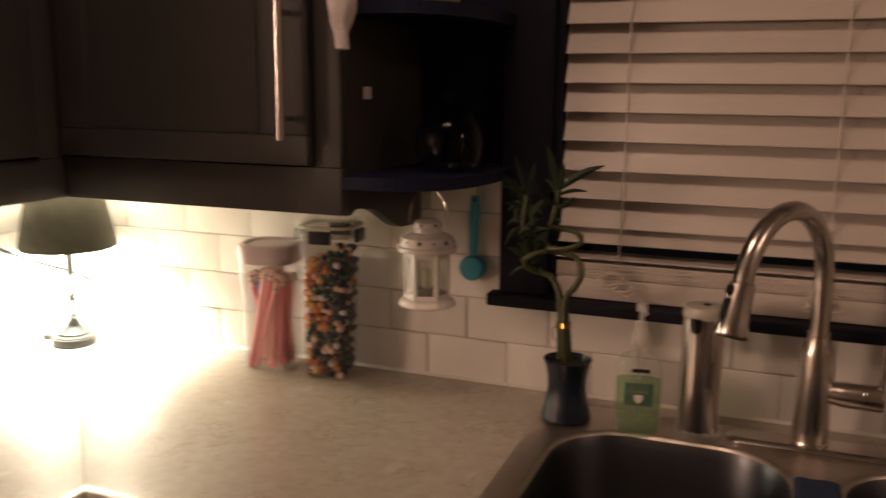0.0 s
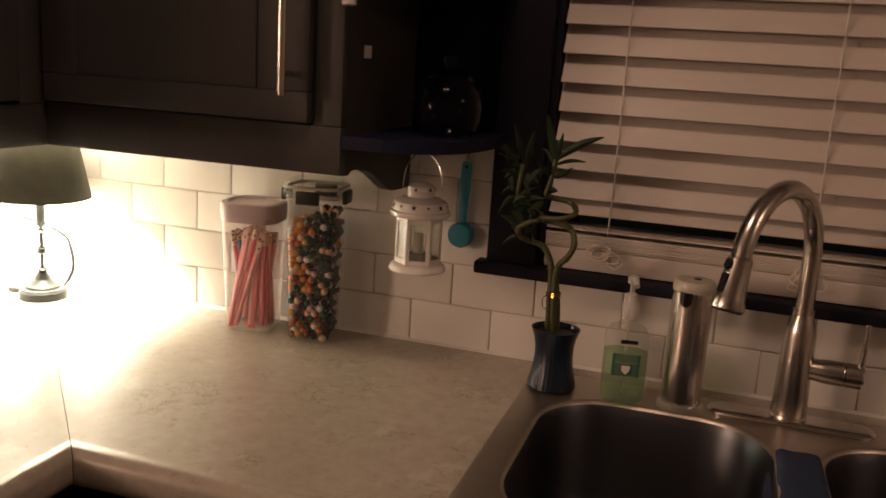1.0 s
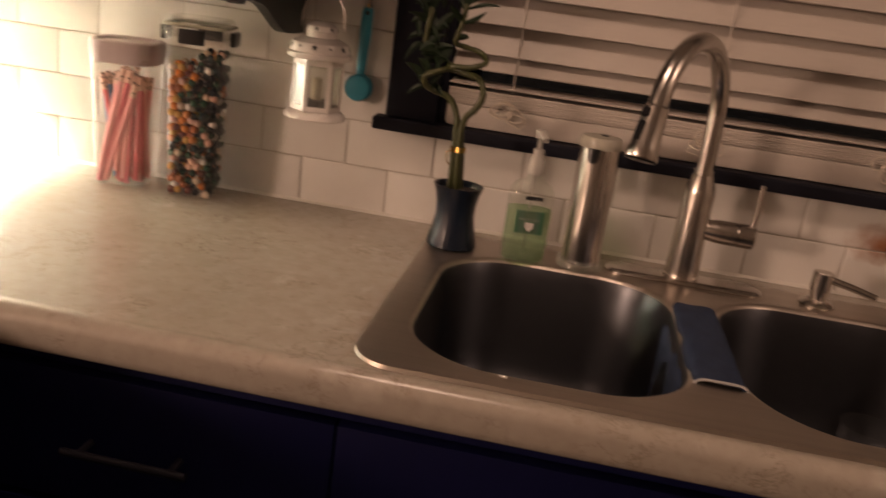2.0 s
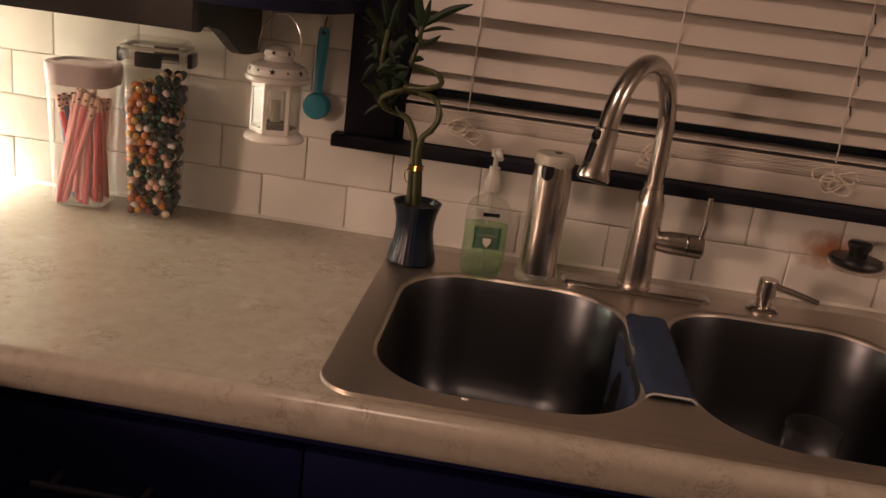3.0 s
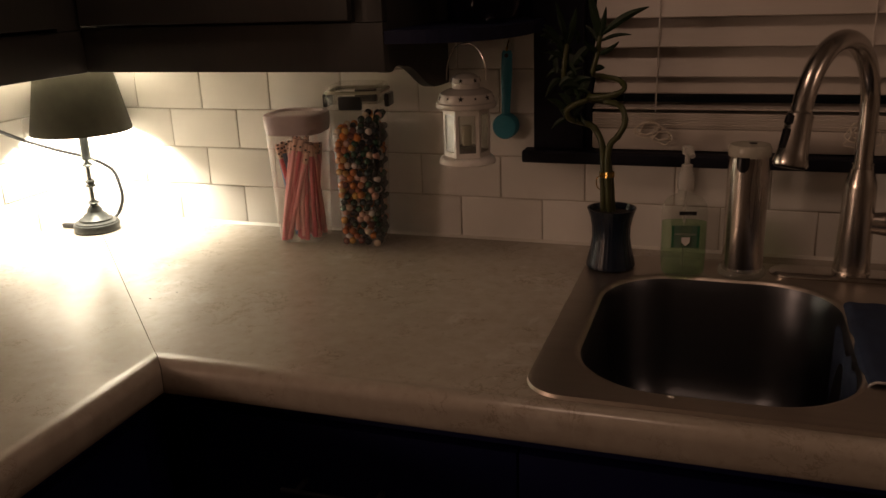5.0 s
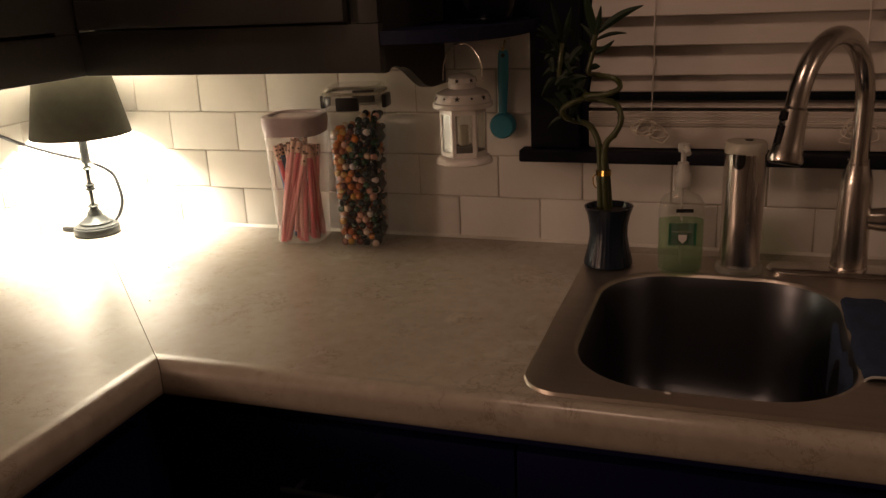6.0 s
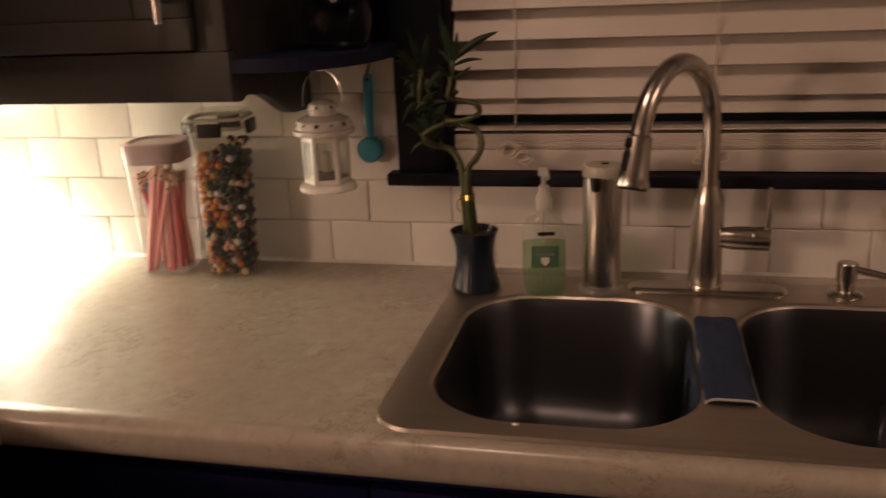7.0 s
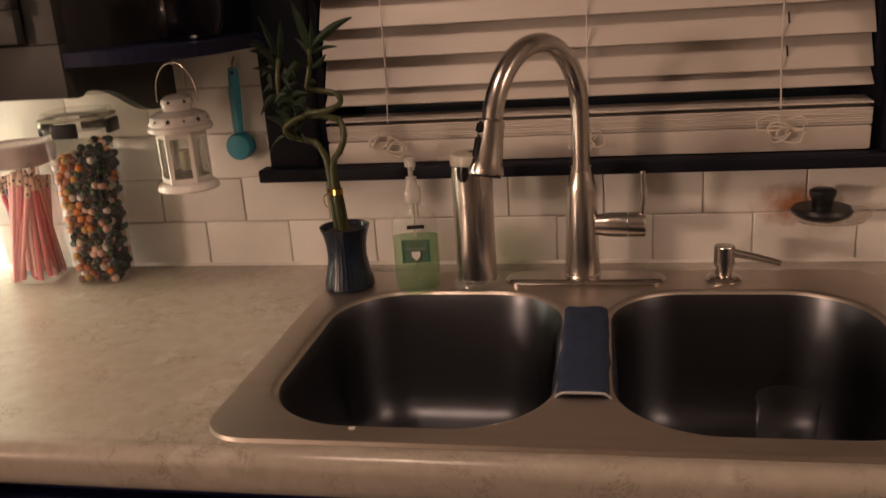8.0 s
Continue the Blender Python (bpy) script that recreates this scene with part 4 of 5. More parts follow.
# ---------- measuring spoon ----------
sp = thing("measuring_scoop", (0.092, -0.012, 1.11), "teal plastic measuring scoop hanging from a small wall hook", "scoop")
bm = bmesh.new()
prof = [(1.262, 0.0075), (1.255, 0.0095), (1.22, 0.0100), (1.18, 0.0085), (1.150, 0.0075)]
rings = []
for z, w in prof:
    lean = (1.262 - z) * 0.03
    rings.append([(0.0945 - lean + w * math.cos(t), -0.012 + 0.0035 * math.sin(t), z) for t in [k * math.pi / 8 for k in range(16)]])
part("handle", loft(rings), M["teal"], sp)
bm = lathe([(0.0036, -0.0003), (0.0036, 0.0003)], 0, 0, 20)
bmesh.ops.rotate(bm, verts=bm.verts, cent=(0, 0, 0), matrix=Matrix.Rotation(radians(90), 3, "X"))
bmesh.ops.translate(bm, verts=bm.verts, vec=(0.0943, -0.0156, 1.2535))
part("hanging_hole", bm, M["black"], sp, "dark round hanging hole", smooth=False)
bm = lathe([(0.0215, -0.011), (0.0225, -0.012), (0.0225, 0.006), (0.020, 0.010), (0.004, 0.011)], 0, 0, 36)
bmesh.ops.rotate(bm, verts=bm.verts, cent=(0, 0, 0), matrix=Matrix.Rotation(radians(90), 3, "X"))
bmesh.ops.translate(bm, verts=bm.verts, vec=(0.0915, -0.016, 1.131))
part("cup", bm, M["teal"], sp)
hk = thing("wall_hook", (0.0955, -0.001, 1.265), "small clear and brass adhesive wall hook", "hook")
part("plate", box(0.086, 0.105, -0.003, -0.0006, 1.258, 1.284, 0.001), M["crystal"], hk)
part("hook", tube(spline([(0.0955, -0.003, 1.278), (0.0955, -0.010, 1.272), (0.0955, -0.017, 1.262), (0.0955, -0.020, 1.268)], 5), 0.0016, 8), M["gold"], hk)

# ---------- vase with lucky bamboo ----------
VX, VY, VZ = 0.296, -0.128, 0.9215
vs = thing("bamboo_vase", (VX, VY, VZ), "navy ribbed ceramic vase, waisted, on the sink deck", "vase")
prof = [(0.037, VZ), (0.0395, VZ + 0.002), (0.039, VZ + 0.008), (0.034, VZ + 0.028), (0.0305, VZ + 0.050), (0.031, VZ + 0.068), (0.034, VZ + 0.084), (0.0385, VZ + 0.096), (0.0395, VZ + 0.099), (0.0365, VZ + 0.099), (0.032, VZ + 0.088)]
rings = []
for r, z in prof:
    rings.append([(VX + (r + (0.0003 * math.cos(32 * t) if z < VZ + 0.09 else 0)) * math.cos(t), VY + (r + (0.0003 * math.cos(32 * t) if z < VZ + 0.09 else 0)) * math.sin(t), z) for t in [2 * math.pi * k / 128 for k in range(128)]])
part("body", loft(rings, True, False), M["vase"], vs)
single("vase_soil", lathe([(0.0325, VZ + 0.086), (0.0320, VZ + 0.090), (0.01, VZ + 0.092)], VX, VY, 30), M["soil"], "dark pebbles filling the vase", "pebbles", place=(VX, VY, VZ + 0.088))

bb = thing("lucky_bamboo", (VX - 0.008, VY, VZ + 0.093), "lucky bamboo with curled green stalks tied with gold wire", "plant")
BY = VY
stalk_a = [(0.292, BY, 1.012), (0.290, BY - 0.004, 1.05), (0.288, BY - 0.004, 1.10), (0.292, BY - 0.006, 1.125), (0.306, BY - 0.016, 1.142), (0.315, BY - 0.018, 1.163), (0.306, BY - 0.004, 1.185), (0.278, BY + 0.014, 1.190), (0.256, BY + 0.010, 1.193), (0.262, BY - 0.012, 1.200), (0.292, BY - 0.018, 1.203), (0.311, BY - 0.006, 1.212), (0.300, BY + 0.012, 1.224), (0.272, BY + 0.010, 1.230), (0.262, BY - 0.004, 1.236), (0.268, BY - 0.006, 1.262), (0.272, BY - 0.004, 1.292)]
stalk_b = [(0.282, BY + 0.006, 1.012), (0.281, BY + 0.004, 1.05), (0.280, BY + 0.003, 1.10), (0.276, BY + 0.004, 1.128), (0.262, BY + 0.008, 1.150), (0.242, BY + 0.004, 1.158), (0.226, BY - 0.008, 1.166), (0.224, BY - 0.014, 1.180), (0.240, BY - 0.016, 1.190), (0.256, BY - 0.004, 1.196), (0.250, BY + 0.012, 1.204), (0.228, BY + 0.012, 1.212), (0.216, BY, 1.224), (0.218, BY - 0.004, 1.256), (0.220, BY, 1.28)]
stalk_c = [(0.296, BY + 0.008, 1.012), (0.293, BY + 0.006, 1.06), (0.288, BY + 0.004, 1.100), (0.286, BY + 0.004, 1.118)]
for st in (stalk_a, stalk_b, stalk_c):
    pts = spline(st, 7)
    n = len(pts)
    part("stalk", tube(pts, [0.0054 - 0.0017 * i / n + (0.0009 if i % 9 == 0 else 0) for i in range(n)], 10), M["stalk"], bb)
for k in range(4):
    part("wire_tie", tube([(0.2865 + 0.0115 * math.cos(a), BY + 0.001 + 0.010 * math.sin(a), 1.072 + 0.0022 * k) for a in [i * math.pi / 8 for i in range(17)]], 0.0011, 6), M["gold"], bb)
part("wire_end", tube(spline([(0.277, BY - 0.006, 1.074), (0.272, BY - 0.012, 1.070), (0.273, BY - 0.012, 1.058), (0.277, BY - 0.010, 1.052)], 4), 0.001, 6), M["gold"], bb)


def leaf(root, tip, width, sag, parent):
    a, b = Vector(root), Vector(tip)
    d = b - a
    sidev = d.cross(Vector((0.25, 1, 0.2))).normalized()
    up = sidev.cross(d).normalized()
    rows = []
    for i in range(11):
        t = i / 10
        w = width * (math.sin(math.pi * min(1, t * 0.96 + 0.04)) ** 0.8) * (1 - 0.35 * t) + 0.0006
        c = a + d * t + Vector((0, 0, sag * math.sin(math.pi * t)))
        rows.append([c - sidev * w + up * w * 0.35, c - up * 0.0006, c + sidev * w + up * w * 0.35, c + up * 0.0006])
    part("leaf", loft(rows), M["leaf"], parent)


for root, tip, w, sag in (
        ((0.272, BY - 0.004, 1.292), (0.345, BY - 0.02, 1.334), 0.0065, 0.006),
        ((0.270, BY - 0.004, 1.290), (0.254, BY - 0.012, 1.362), 0.008, 0.0),
        ((0.272, BY - 0.004, 1.285), (0.281, BY - 0.01, 1.335), 0.005, 0.0),
        ((0.272, BY - 0.004, 1.284), (0.322, BY - 0.03, 1.295), 0.003, 0.004),
        ((0.270, BY - 0.005, 1.264), (0.304, BY - 0.03, 1.285), 0.0042, -0.003),
        ((0.270, BY - 0.004, 1.262), (0.250, BY - 0.03, 1.288), 0.006, 0.0),
        ((0.271, BY - 0.004, 1.280), (0.246, BY + 0.01, 1.308), 0.004, 0.003),
        ((0.264, BY - 0.003, 1.240), (0.282, BY - 0.02, 1.246), 0.005, 0.002),
        ((0.220, BY, 1.280), (0.208, BY - 0.03, 1.345), 0.006, 0.0),
        ((0.220, BY, 1.275), (0.238, BY - 0.02, 1.335), 0.006, 0.0),
        ((0.219, BY, 1.265), (0.182, BY - 0.01, 1.305), 0.006, 0.006),
        ((0.219, BY, 1.255), (0.190, BY - 0.03, 1.270), 0.005, 0.004),
        ((0.218, BY, 1.245), (0.248, BY + 0.01, 1.272), 0.005, 0.0),
        ((0.218, BY, 1.235), (0.186, BY + 0.005, 1.228), 0.005, 0.008),
        ((0.216, BY, 1.226), (0.190, BY - 0.02, 1.200), 0.005, 0.010),
        ((0.226, BY - 0.008, 1.166), (0.200, BY - 0.02, 1.150), 0.004, 0.004)):
    leaf(root, tip, w, sag, bb)
rl = random.Random(21)
for k in range(36):
    z = 1.16 + 0.125 * rl.random()
    x = 0.205 + 0.035 * rl.random()
    a = rl.uniform(0, 2 * math.pi)
    reach = rl.uniform(0.025, 0.048)
    leaf((x, BY + rl.uniform(-0.01, 0.012), z), (x + reach * math.cos(a) * 0.8, BY + 0.4 * reach * math.sin(a), z + rl.uniform(-0.012, 0.034)), rl.uniform(0.0045, 0.008), 0.004, bb)

# ---------- pump bottle ----------
QX, QY, QZ = 0.411, -0.140, 0.9215
bt = thing("soap_bottle", (QX, QY, QZ), "clear pump bottle of green hand gel on the sink deck", "bottle")
TT = radians(8)


def oval(w, d, z):
    return [(QX + (w * math.copysign(abs(math.cos(t)) ** 0.75, math.cos(t))) * math.cos(TT) - d * math.copysign(abs(math.sin(t)) ** 0.75, math.sin(t)) * math.sin(TT),
             QY + (w * math.copysign(abs(math.cos(t)) ** 0.75, math.cos(t))) * math.sin(TT) + d * math.copysign(abs(math.sin(t)) ** 0.75, math.sin(t)) * math.cos(TT), z) for t in [2 * math.pi * k / 40 for k in range(40)]]


part("body", loft([oval(0.030, 0.018, QZ), oval(0.034, 0.021, QZ + 0.004), oval(0.035, 0.022, QZ + 0.03), oval(0.035, 0.022, QZ + 0.100), oval(0.0335, 0.021, QZ + 0.113), oval(0.027, 0.018, QZ + 0.123), oval(0.0125, 0.0115, QZ + 0.130), oval(0.011, 0.011, QZ + 0.140)], True, False), M["frost"], bt)
part("gel", loft([oval(0.030, 0.0175, QZ + 0.003), oval(0.0325, 0.0195, QZ + 0.006), oval(0.0338, 0.0208, QZ + 0.03), oval(0.0338, 0.0208, QZ + 0.084)]), M["soap"], bt, "green gel")


def on_face(x0, x1, z0, z1, off):
    bm = box(x0, x1, -0.0004, 0.0004, z0, z1)
    for v in bm.verts:
        v.co.y += -0.0222 - off + 6.0 * v.co.x ** 2
    bmesh.ops.rotate(bm, verts=bm.verts, cent=(0, 0, 0), matrix=Matrix.Rotation(TT, 3, "Z"))
    bmesh.ops.translate(bm, verts=bm.verts, vec=(QX, QY, QZ))
    return bm


part("label", on_face(-0.020, 0.022, 0.048, 0.084, 0.0006), M["label"], bt, "green front label")
part("brand_mark", on_face(-0.010, 0.016, 0.101, 0.107, 0.0002), M["black"], bt, "dark illegible brand mark")
shield = [(0.0075, 0.008), (-0.0055, 0.008), (-0.005, 0.000), (0.001, -0.006), (0.007, 0.000)]
bm = prism([(x, z + 0.058) for x, z in shield], "y", -0.0244, -0.0236)
bmesh.ops.rotate(bm, verts=bm.verts, cent=(0, 0, 0), matrix=Matrix.Rotation(TT, 3, "Z"))
bmesh.ops.translate(bm, verts=bm.verts, vec=(QX, QY, QZ))
part("shield_mark", bm, M["white"], bt, "pale shield-shaped mark", smooth=False)
part("small_print", on_face(-0.016, 0.016, 0.069, 0.072, 0.0016), M["frost"], bt)
part("collar", lathe([(0.0125, QZ + 0.138), (0.013, QZ + 0.140), (0.0125, QZ + 0.160), (0.009, QZ + 0.164), (0.0085, QZ + 0.176), (0.004, QZ + 0.178)], QX, QY, 30), M["pump"], bt)
part("plunger", lathe([(0.004, QZ + 0.178), (0.004, QZ + 0.192), (0.0085, QZ + 0.193), (0.009, QZ + 0.204), (0.004, QZ + 0.206)], QX, QY, 24), M["pump"], bt)
part("spout", tube(spline([(QX, QY, QZ + 0.199), (QX + 0.005, QY - 0.014, QZ + 0.199), (QX + 0.008, QY - 0.024, QZ + 0.194)], 4), [0.0055] * 5 + [0.0045] * 4, 12), M["pump"], bt)
part("dip_tube", tube([(QX, QY, QZ + 0.01), (QX, QY, QZ + 0.14)], 0.002, 8), M["pump"], bt)

# ---------- sensor soap dispenser ----------
DX, DY, DZ = 0.501, -0.126, 0.9215
ds = thing("soap_dispenser", (DX, DY, DZ), "tall brushed steel sensor soap dispenser with a clear foot", "soap dispenser")
part("foot", lathe([(0.034, DZ), (0.0365, DZ + 0.003), (0.0355, DZ + 0.012), (0.0315, DZ + 0.016)], DX, DY, 44), M["frost"], ds, "clear plastic foot")
part("body", lathe([(0.0300, DZ + 0.010), (0.0308, DZ + 0.013), (0.0308, DZ + 0.190), (0.0300, DZ + 0.193)], DX, DY, 60), M["polished"], ds, crease=14)
part("head", lathe([(0.0310, DZ + 0.191), (0.0316, DZ + 0.194), (0.0316, DZ + 0.202), (0.0290, DZ + 0.208), (0.010, DZ + 0.210)], DX, DY, 44), M["gasket"], ds, "grey top cap")
part("button", lathe([(0.006, DZ + 0.210), (0.006, DZ + 0.2115), (0.002, DZ + 0.212)], DX + 0.004, DY - 0.004, 20), M["black"], ds)
sens = []
for z, w in ((0.1925, 0.30), (0.180, 0.30), (0.174, 0.24), (0.170, 0.10)):
    sens.append([(DX + r * math.sin(a), DY - r * math.cos(a), DZ + z) for r in (0.0322,) for a in [0.32 - w + 2 * w * k / 8 - 0.62 for k in range(9)]] + [(DX + 0.0290 * math.sin(a), DY - 0.0290 * math.cos(a), DZ + z) for a in [0.32 + w - 2 * w * k / 8 - 0.62 for k in range(9)]])
part("sensor_window", loft(sens), M["lid_dark"], ds, "black sensor window")

# ---------- sink ----------
sx0, sx1, sy0, sy1 = SINK
sink = thing("kitchen_sink", ((sx0 + sx1) / 2, (sy0 + sy1) / 2, C), "stainless steel double-bowl drop-in sink", "sink")
DECK = C + 0.0065
cx, cy, w, d = (sx0 + sx1) / 2, (sy0 + sy1) / 2, sx1 - sx0, sy1 - sy0
BOWLS = [(0.299, 0.641, -0.570, -0.150), (0.699, 1.052, -0.570, -0.150)]
outer = rounded(cx, cy, w - 0.012, d - 0.012, 0.045, DECK, 0, 10)
bm = bmesh.new()
loops = []


def bowl_ring(b, grow, z, seg=14):
    x0, x1, y0, y1 = b
    r = min(0.112, 0.112 + grow)
    return rounded((x0 + x1) / 2, (y0 + y1) / 2, x1 - x0 + 2 * grow, y1 - y0 + 2 * grow, (r, r, r * 1.05, r * 1.05), z, 0, seg)


edges = []
for ring in (outer, bowl_ring(BOWLS[0], 0.004, DECK), bowl_ring(BOWLS[1], 0.004, DECK)):
    vs_ = [bm.verts.new(p) for p in ring]
    edges += [bm.edges.new((vs_[i], vs_[(i + 1) % len(vs_)])) for i in range(len(vs_))]
    loops.append(vs_)
bmesh.ops.triangle_fill(bm, edges=edges, use_beauty=True, use_dissolve=False)
rim = [rounded(cx, cy, w - 0.012, d - 0.012, 0.045, DECK, 0, 10), rounded(cx, cy, w - 0.003, d - 0.003, 0.05, DECK - 0.001, 0, 10), rounded(cx, cy, w, d, 0.052, C + 0.0008, 0, 10)]
loft(rim, False, False, bm=bm)
bmesh.ops.remove_doubles(bm, verts=bm.verts, dist=0.0001)
part("deck", bm, M["steel"], sink)
FLOOR = 0.716
for b in BOWLS:
    # lip split off in lighter deck steel to draw the rim's highlight line
    lip = [bowl_ring(b, g, z) for g, z in ((0.004, DECK), (0.0014, DECK - 0.0005), (-0.001, DECK - 0.0020), (-0.0036, DECK - 0.0055))]
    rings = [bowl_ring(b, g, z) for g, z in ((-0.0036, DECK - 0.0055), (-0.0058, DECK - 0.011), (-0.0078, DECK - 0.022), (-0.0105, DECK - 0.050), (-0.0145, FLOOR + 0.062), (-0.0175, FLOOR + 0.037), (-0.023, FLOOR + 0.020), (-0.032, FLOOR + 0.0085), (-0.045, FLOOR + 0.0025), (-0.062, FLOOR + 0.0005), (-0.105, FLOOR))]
    bw = part("bowl", loft(rings, False, True), M["bowl"], sink, "deep satin steel bowl, its shade put into the darker colour")
    part("rim", loft(lip, False, False), M["steel"], bw, "lip in the lighter deck steel, standing in for its highlight")
    mx, my = (b[0] + b[1]) / 2, (b[2] + b[3]) / 2 + 0.04
    part("drain", lathe([(0.044, FLOOR + 0.0005), (0.043, FLOOR + 0.003), (0.036, FLOOR + 0.002), (0.030, FLOOR + 0.0012), (0.004, FLOOR + 0.0012)], mx, my, 32), M["chrome"], bw, "round steel strainer")

# ---------- faucet ----------
FX, FY = 0.662, -0.100
fc = thing("kitchen_faucet", (FX, FY, DECK), "brushed nickel gooseneck pull-down faucet, spout swung over the first bowl", "faucet")
part("deck_plate", loft([rounded(FX + 0.003, FY - 0.004, 0.244, 0.056, 0.027, DECK + 0.0003), rounded(FX + 0.003, FY - 0.004, 0.244, 0.056, 0.027, DECK + 0.003), rounded(FX + 0.003, FY - 0.004, 0.236, 0.048, 0.0235, DECK + 0.007), rounded(FX + 0.003, FY - 0.004, 0.22, 0.034, 0.016, DECK + 0.008)]), M["nickel"], fc, "oval nickel deck plate")
part("column", lathe([(0.0275, DECK + 0.007), (0.0275, DECK + 0.010), (0.0265, DECK + 0.013), (0.0252, 0.97), (0.0238, 1.03), (0.0230, 1.064), (0.0218, 1.072), (0.0156, 1.092), (0.0156, 1.099)], FX, FY, 44), M["nickel"], fc, crease=14)
dv = Vector((-0.497, -0.868, 0))
R = 0.1077
pts = [Vector((FX, FY, z)) for z in (1.097, 1.12, 1.15, 1.1795)]
for i in range(1, 29):
    a = math.pi * i / 28 * 0.93
    pts.append(Vector((FX, FY, 1.1795)) + dv * (R - R * math.cos(a)) + Vector((0, 0, R * math.sin(a))))
part("neck", tube(pts, 0.0137, 24), M["nickel"], fc)
end = pts[-1]
dn = (pts[-1] - pts[-2]).normalized()
hd = part("spray_head", tube([end + dn * t for t in (0.0, 0.003, 0.004, 0.012, 0.030, 0.055, 0.068, 0.072)], [0.0142, 0.0158, 0.0168, 0.0168, 0.0176, 0.0200, 0.0230, 0.0216], 28), M["nickel"], fc, "flared pull-down spray head")
part("spray_face", tube([end + dn * 0.0722, end + dn * 0.0745], [0.0205, 0.019], 24), M["black"], hd, "dark nozzle face")
sdv = (Vector((-0.78, -0.62, 0)) - dn * Vector((-0.78, -0.62, 0)).dot(dn)).normalized()
for t0, t1, r in ((0.008, 0.018, 0.0072), (0.026, 0.050, 0.0075)):
    p0, p1 = end + dn * t0 + sdv * 0.0136, end + dn * t1 + sdv * 0.0150
    part("spray_button", tube([p0 - dn * 0.002, p0, p0.lerp(p1, 0.5), p1, p1 + dn * 0.002], [r * 0.5, r, r, r, r * 0.5], 14), M["lid_dark"], hd, "glossy black spray button")
part("valve_body", tube([(FX + 0.015, FY, 1.008), (FX + 0.022, FY, 1.008), (FX + 0.036, FY - 0.001, 1.008), (FX + 0.042, FY - 0.001, 1.008), (FX + 0.0665, FY - 0.002, 1.008), (FX + 0.0675, FY - 0.002, 1.008)], [0.0150, 0.0158, 0.0178, 0.0185, 0.0188, 0.0182], 40), M["nickel"], fc, crease=14)
part("valve_cap", tube([(FX + 0.0685, FY - 0.002, 1.008), (FX + 0.0695, FY - 0.002, 1.008), (FX + 0.092, FY - 0.003, 1.008), (FX + 0.094, FY - 0.003, 1.008)], [0.0170, 0.0188, 0.0188, 0.0172], 40), M["nickel"], fc, crease=14)
part("lever", tube([(FX + 0.088, FY - 0.004, 1.018), (FX + 0.0905, FY - 0.006, 1.045), (FX + 0.0895, FY - 0.008, 1.090)], [0.0054, 0.0048, 0.0042], 14), M["nickel"], fc, "slim upright lever")

# ---------- soap pump in the deck ----------
GX, GY = 0.870, -0.106
gp = thing("soap_pump", (GX, GY, DECK), "brushed nickel deck soap pump with a long nozzle", "soap pump")
part("flange", lathe([(0.026, DECK + 0.0003), (0.0265, DECK + 0.003), (0.022, DECK + 0.007), (0.015, DECK + 0.010)], GX, GY, 36), M["nickel"], gp)
part("neck", lathe([(0.0122, DECK + 0.009), (0.0122, DECK + 0.024)], GX, GY, 28), M["nickel"], gp)
part("head", lathe([(0.0140, DECK + 0.024), (0.0150, DECK + 0.0248), (0.0150, DECK + 0.0525), (0.0140, DECK + 0.0538), (0.004, DECK + 0.054)], GX, GY, 40), M["nickel"], gp, crease=14)
part("nozzle", tube([(GX + 0.010, GY - 0.002, DECK + 0.044), (GX + 0.045, GY - 0.012, DECK + 0.0385), (GX + 0.076, GY - 0.021, DECK + 0.032)], [0.0062, 0.0056, 0.0050], 14), M["nickel"], gp)

# ---------- dish with brush on the wall ----------
wd = thing("suction_dish", (1.03, -0.02, 0.985), "clear plastic suction soap dish stuck on the tiles", "soap dish")
rings = []
for f, z in ((0.55, 0.9885), (0.85, 0.990), (1.0, 0.998), (1.03, 1.008), (0.99, 1.008), (0.94, 0.999), (0.6, 0.9915)):
    rings.append([(1.032 + 0.056 * f * math.cos(t), -0.038 + 0.034 * f * math.sin(t), z) for t in [2 * math.pi * k / 40 for k in range(40)]])
part("tray", loft(rings, True, True), M["tray"], wd)
part("suction_pad", tube([(1.04, -0.0008, 1.012), (1.04, -0.004, 1.012), (1.04, -0.006, 1.008)], [0.018, 0.014, 0.006], 30), M["plastic"], wd)
sbz = 1.004
br = thing("dish_brush", (1.017, -0.038, sbz), "black round scrubbing brush with a knob, lying in the dish", "brush")
part("brush_plate", lathe([(0.030, sbz - 0.006), (0.041, sbz), (0.044, sbz + 0.006), (0.040, sbz + 0.011), (0.018, sbz + 0.013)], 1.017, -0.045, 36), M["black"], br)
part("knob", lathe([(0.014, sbz + 0.012), (0.015, sbz + 0.022), (0.019, sbz + 0.030), (0.019, sbz + 0.036), (0.015, sbz + 0.039), (0.003, sbz + 0.040)], 1.017, -0.045, 32), M["black"], br)

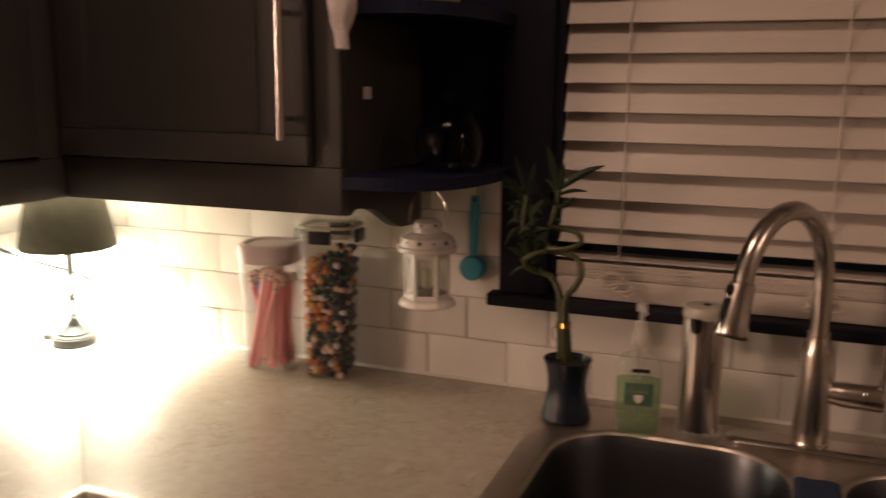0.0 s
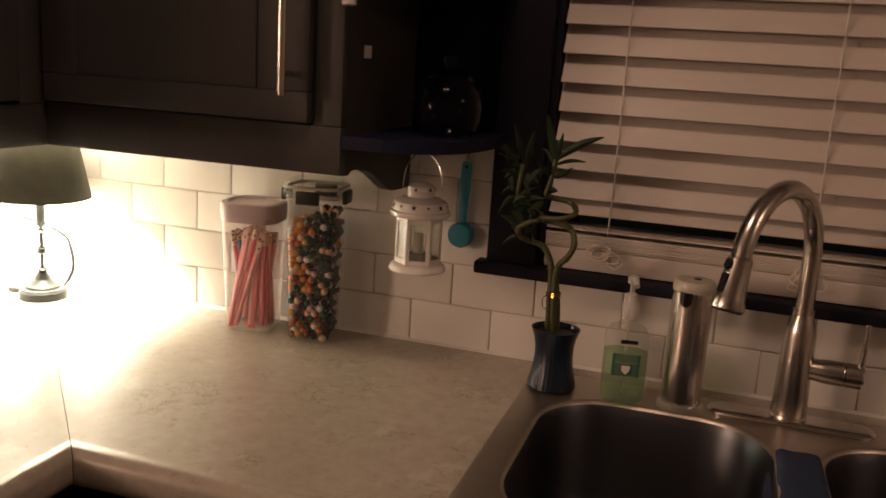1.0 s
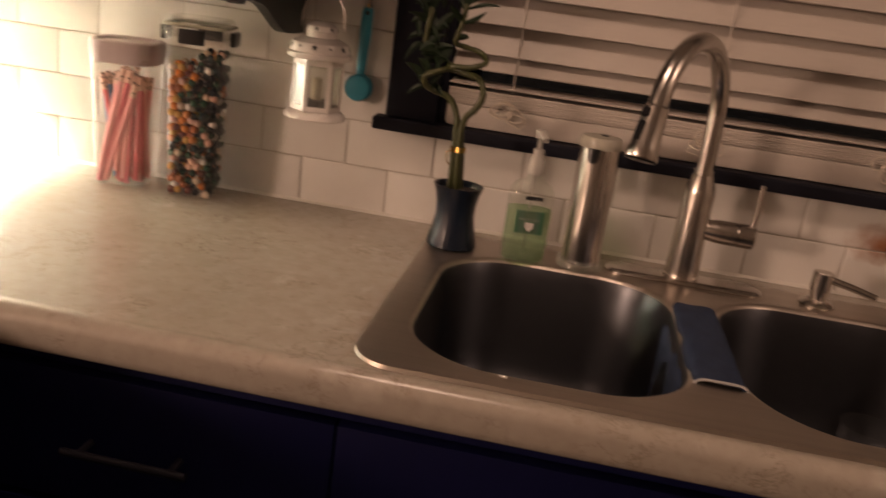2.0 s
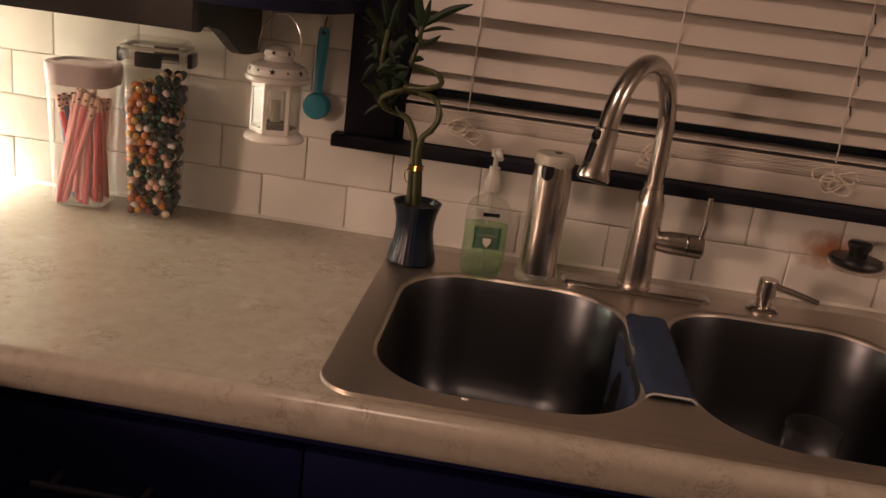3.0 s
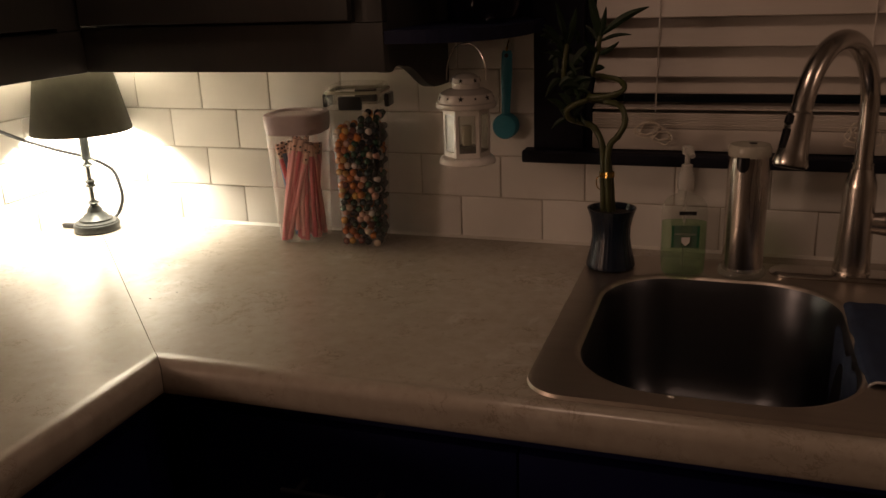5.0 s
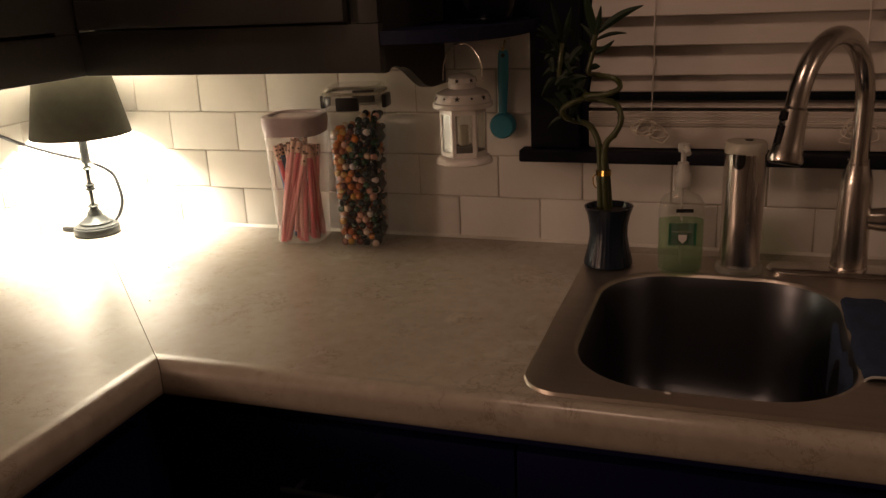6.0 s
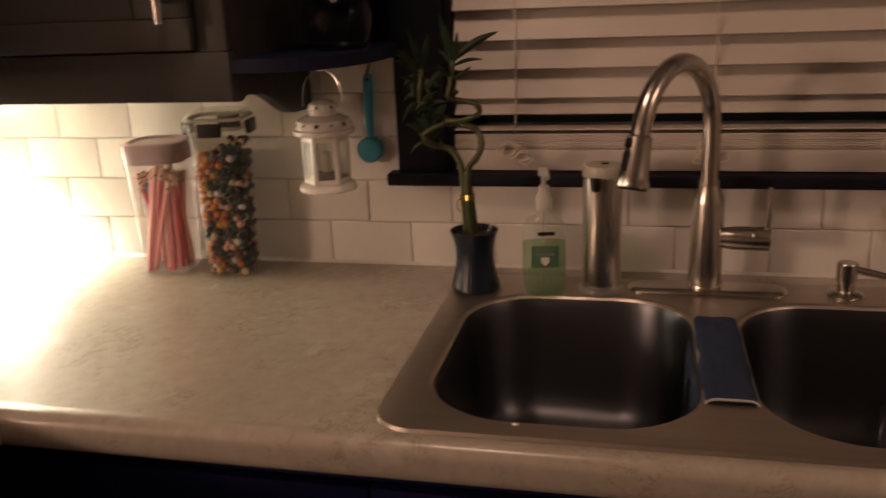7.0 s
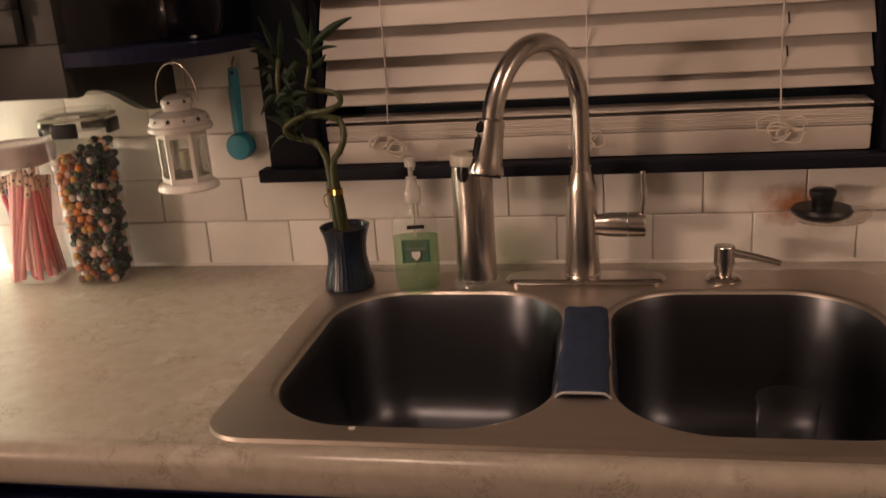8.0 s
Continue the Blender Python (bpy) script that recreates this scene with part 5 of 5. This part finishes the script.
# ---------- cloth over the divider, glass in the bowl ----------
cl = thing("dish_cloth", (0.668, -0.36, DECK), "navy terry dish cloth draped over the sink divider, pale hem", "cloth")
rings = []
prof = []
for i in range(29):
    u = -1 + 2 * i / 28
    s = abs(u)
    if s < 0.42:
        prof.append((u / 0.42 * 0.026, 0.0035 - 0.0012 * (s / 0.42) ** 4))
    else:
        k = (s - 0.42) / 0.58
        prof.append((math.copysign(0.0270 + 0.0100 * min(1, k * 4) + 0.003 * k, u), 0.0015 - 0.125 * k - 0.006 * min(1, k * 3)))
nrow = 26
for j in range(nrow):
    y = -0.232 - 0.262 * j / (nrow - 1)
    ring = []
    for off in (0.0, 0.0035):
        row = []
        for i, (px, pz) in enumerate(prof):
            wob = 0.003 * noise.noise(Vector((px * 30, y * 22, off)))
            row.append((0.6695 + px * (1 + off * 12) + wob, y + 0.004 * noise.noise(Vector((px * 20, y * 9, 3))), DECK + pz + off + 0.0018 * noise.noise(Vector((px * 60, y * 40, 7)))))
        ring += row if off == 0 else row[::-1]
    rings.append(ring)
part("cloth", loft(rings), M["cloth"], cl)
hem = [(0.6695 + px * 1.06, -0.4955, DECK + pz + 0.003) for px, pz in prof[7:22]]
part("hem", tube(hem, 0.0016, 6), M["hem"], cl, "pale stitched hem")

cup = thing("drinking_glass", (0.937, -0.262, FLOOR + 0.001), "empty clear drinking glass standing in the sink bowl", "glass")
part("body", lathe([(0.034, FLOOR + 0.0025), (0.037, FLOOR + 0.005), (0.0415, FLOOR + 0.088), (0.0405, FLOOR + 0.0888), (0.0395, FLOOR + 0.088)], 0.937, -0.262, 40, (True, False)), M["tumbler"], cup)

# ---------- crumbs on the counter ----------
rc = random.Random(3)
for x, y, size in ((-0.388, -0.428, 0.0012), (-0.363, -0.393, 0.0009), (-0.462, -0.274, 0.0010), (-0.474, -0.368, 0.0008)):
    bm = bmesh.new()
    bmesh.ops.create_icosphere(bm, subdivisions=2, radius=size)
    for v in bm.verts:
        v.co = Vector((v.co.x * 1.6, v.co.y, v.co.z * 0.5)) * rc.uniform(0.8, 1.2)
    bmesh.ops.translate(bm, verts=bm.verts, vec=(x, y, C + size * 0.45))
    single("crumb", bm, M["soil"], "tiny dark crumb on the laminate counter", "crumb", group="crumbs on the counter", place=(x, y, C))

bm = bmesh.new()
bmesh.ops.create_icosphere(bm, subdivisions=2, radius=0.003)
for v in bm.verts:
    v.co = Vector((v.co.x * 1.5, v.co.y * 0.8, v.co.z * 0.4)) * (1 + 0.3 * noise.noise(v.co * 400))
bmesh.ops.translate(bm, verts=bm.verts, vec=(0.425, -0.578, DECK + 0.001))
single("soap_fleck", bm, M["white"], "small white fleck on the steel sink rim", "fleck", place=(0.425, -0.578, DECK))

# ---------- wall tiles ----------
GAP, THK = 0.0021, 0.0055
TILES = {}


def tile_mesh(w, h):
    key = (round(w, 4), round(h, 4))
    if key not in TILES:
        rings = []
        for inset, y in ((0.0, THK), (0.0, 0.0014), (0.0006, 0.0003), (0.0020, 0.0)):
            a, b = w / 2 - inset, h / 2 - inset
            rings.append([(-a, y, -b), (a, y, -b), (a, y, b), (-a, y, b)])
        bm = loft(rings, False, True)
        bmesh.ops.recalc_face_normals(bm, faces=bm.faces)
        me = bpy.data.meshes.new("tile")
        for f in bm.faces:
            f.smooth = True
        bm.to_mesh(me)
        bm.free()
        me.materials.append(M["tile"])
        TILES[key] = me
    return TILES[key]


def lay(parent, spans, place, turn):
    """Tiles in running bond: spans of (row, from, to) along the wall."""
    rt = random.Random(9)
    for row, s0, s1 in spans:
        k0 = math.floor(s0 / P) - 1
        shift = 0.0 if row % 2 == 0 else 0.5
        for k in range(k0, k0 + int((s1 - s0) / P) + 4):
            a, b = max((k + shift) * P + GAP / 2, s0), min((k + 1 + shift) * P - GAP / 2, s1)
            if b - a < 0.008:
                continue
            ob = new("tile", tile_mesh(b - a, H - GAP))
            z = C + 0.003 + (row + 0.5) * H
            ob.location = place((a + b) / 2, z)
            ob.rotation_euler = (rt.uniform(-0.004, 0.004), rt.uniform(-0.002, 0.002), turn + rt.uniform(-0.004, 0.004))
            ob.parent = parent


bm = box(-0.8515, 1.9, 0.0024, 0.0058, C + 0.0005, 1.068)
box(-0.8515, 0.1425, 0.0024, 0.0058, 1.0685, 1.2955, bm=bm)
box(1.188, 1.9, 0.0024, 0.0058, 1.0685, 1.30, bm=bm)
splash = single("backsplash_north", bm, M["grout"], "off-white subway tiles in running bond above the counter", "backsplash", "structure", smooth=False)
spans = [(r, WEST + 0.001, 1.9) for r in (0, 1)] + [(r, WEST + 0.001, 0.142) for r in (2, 3, 4)] + [(r, 1.19, 1.9) for r in (2, 3, 4)]
lay(splash, spans, lambda s, z: (s, 0.0, z), 0.0)
splash2 = single("backsplash_west", box(WEST - 0.0058, WEST - 0.0024, -0.70, 0.001, C + 0.0005, 1.30), M["grout"], "off-white subway tiles on the side wall", "backsplash", "structure", smooth=False)
lay(splash2, [(r, -0.698, -0.002) for r in range(5)], lambda s, z: (WEST, s, z), math.pi / 2)
single("caulk_line", prism([(-0.005, C + 0.0003), (0.0, C + 0.005), (0.0015, C + 0.005), (0.0015, C + 0.0003)], "x", WEST, 2.2), M["caulk"], "pale caulk line along the tiles", "caulk", "structure")
single("caulk_line_side", prism([(WEST + 0.005, C + 0.0003), (WEST, C + 0.005), (WEST - 0.0015, C + 0.005), (WEST - 0.0015, C + 0.0003)], "y", -0.70, -0.006), M["caulk"], "pale caulk line along the side tiles", "caulk", "structure")
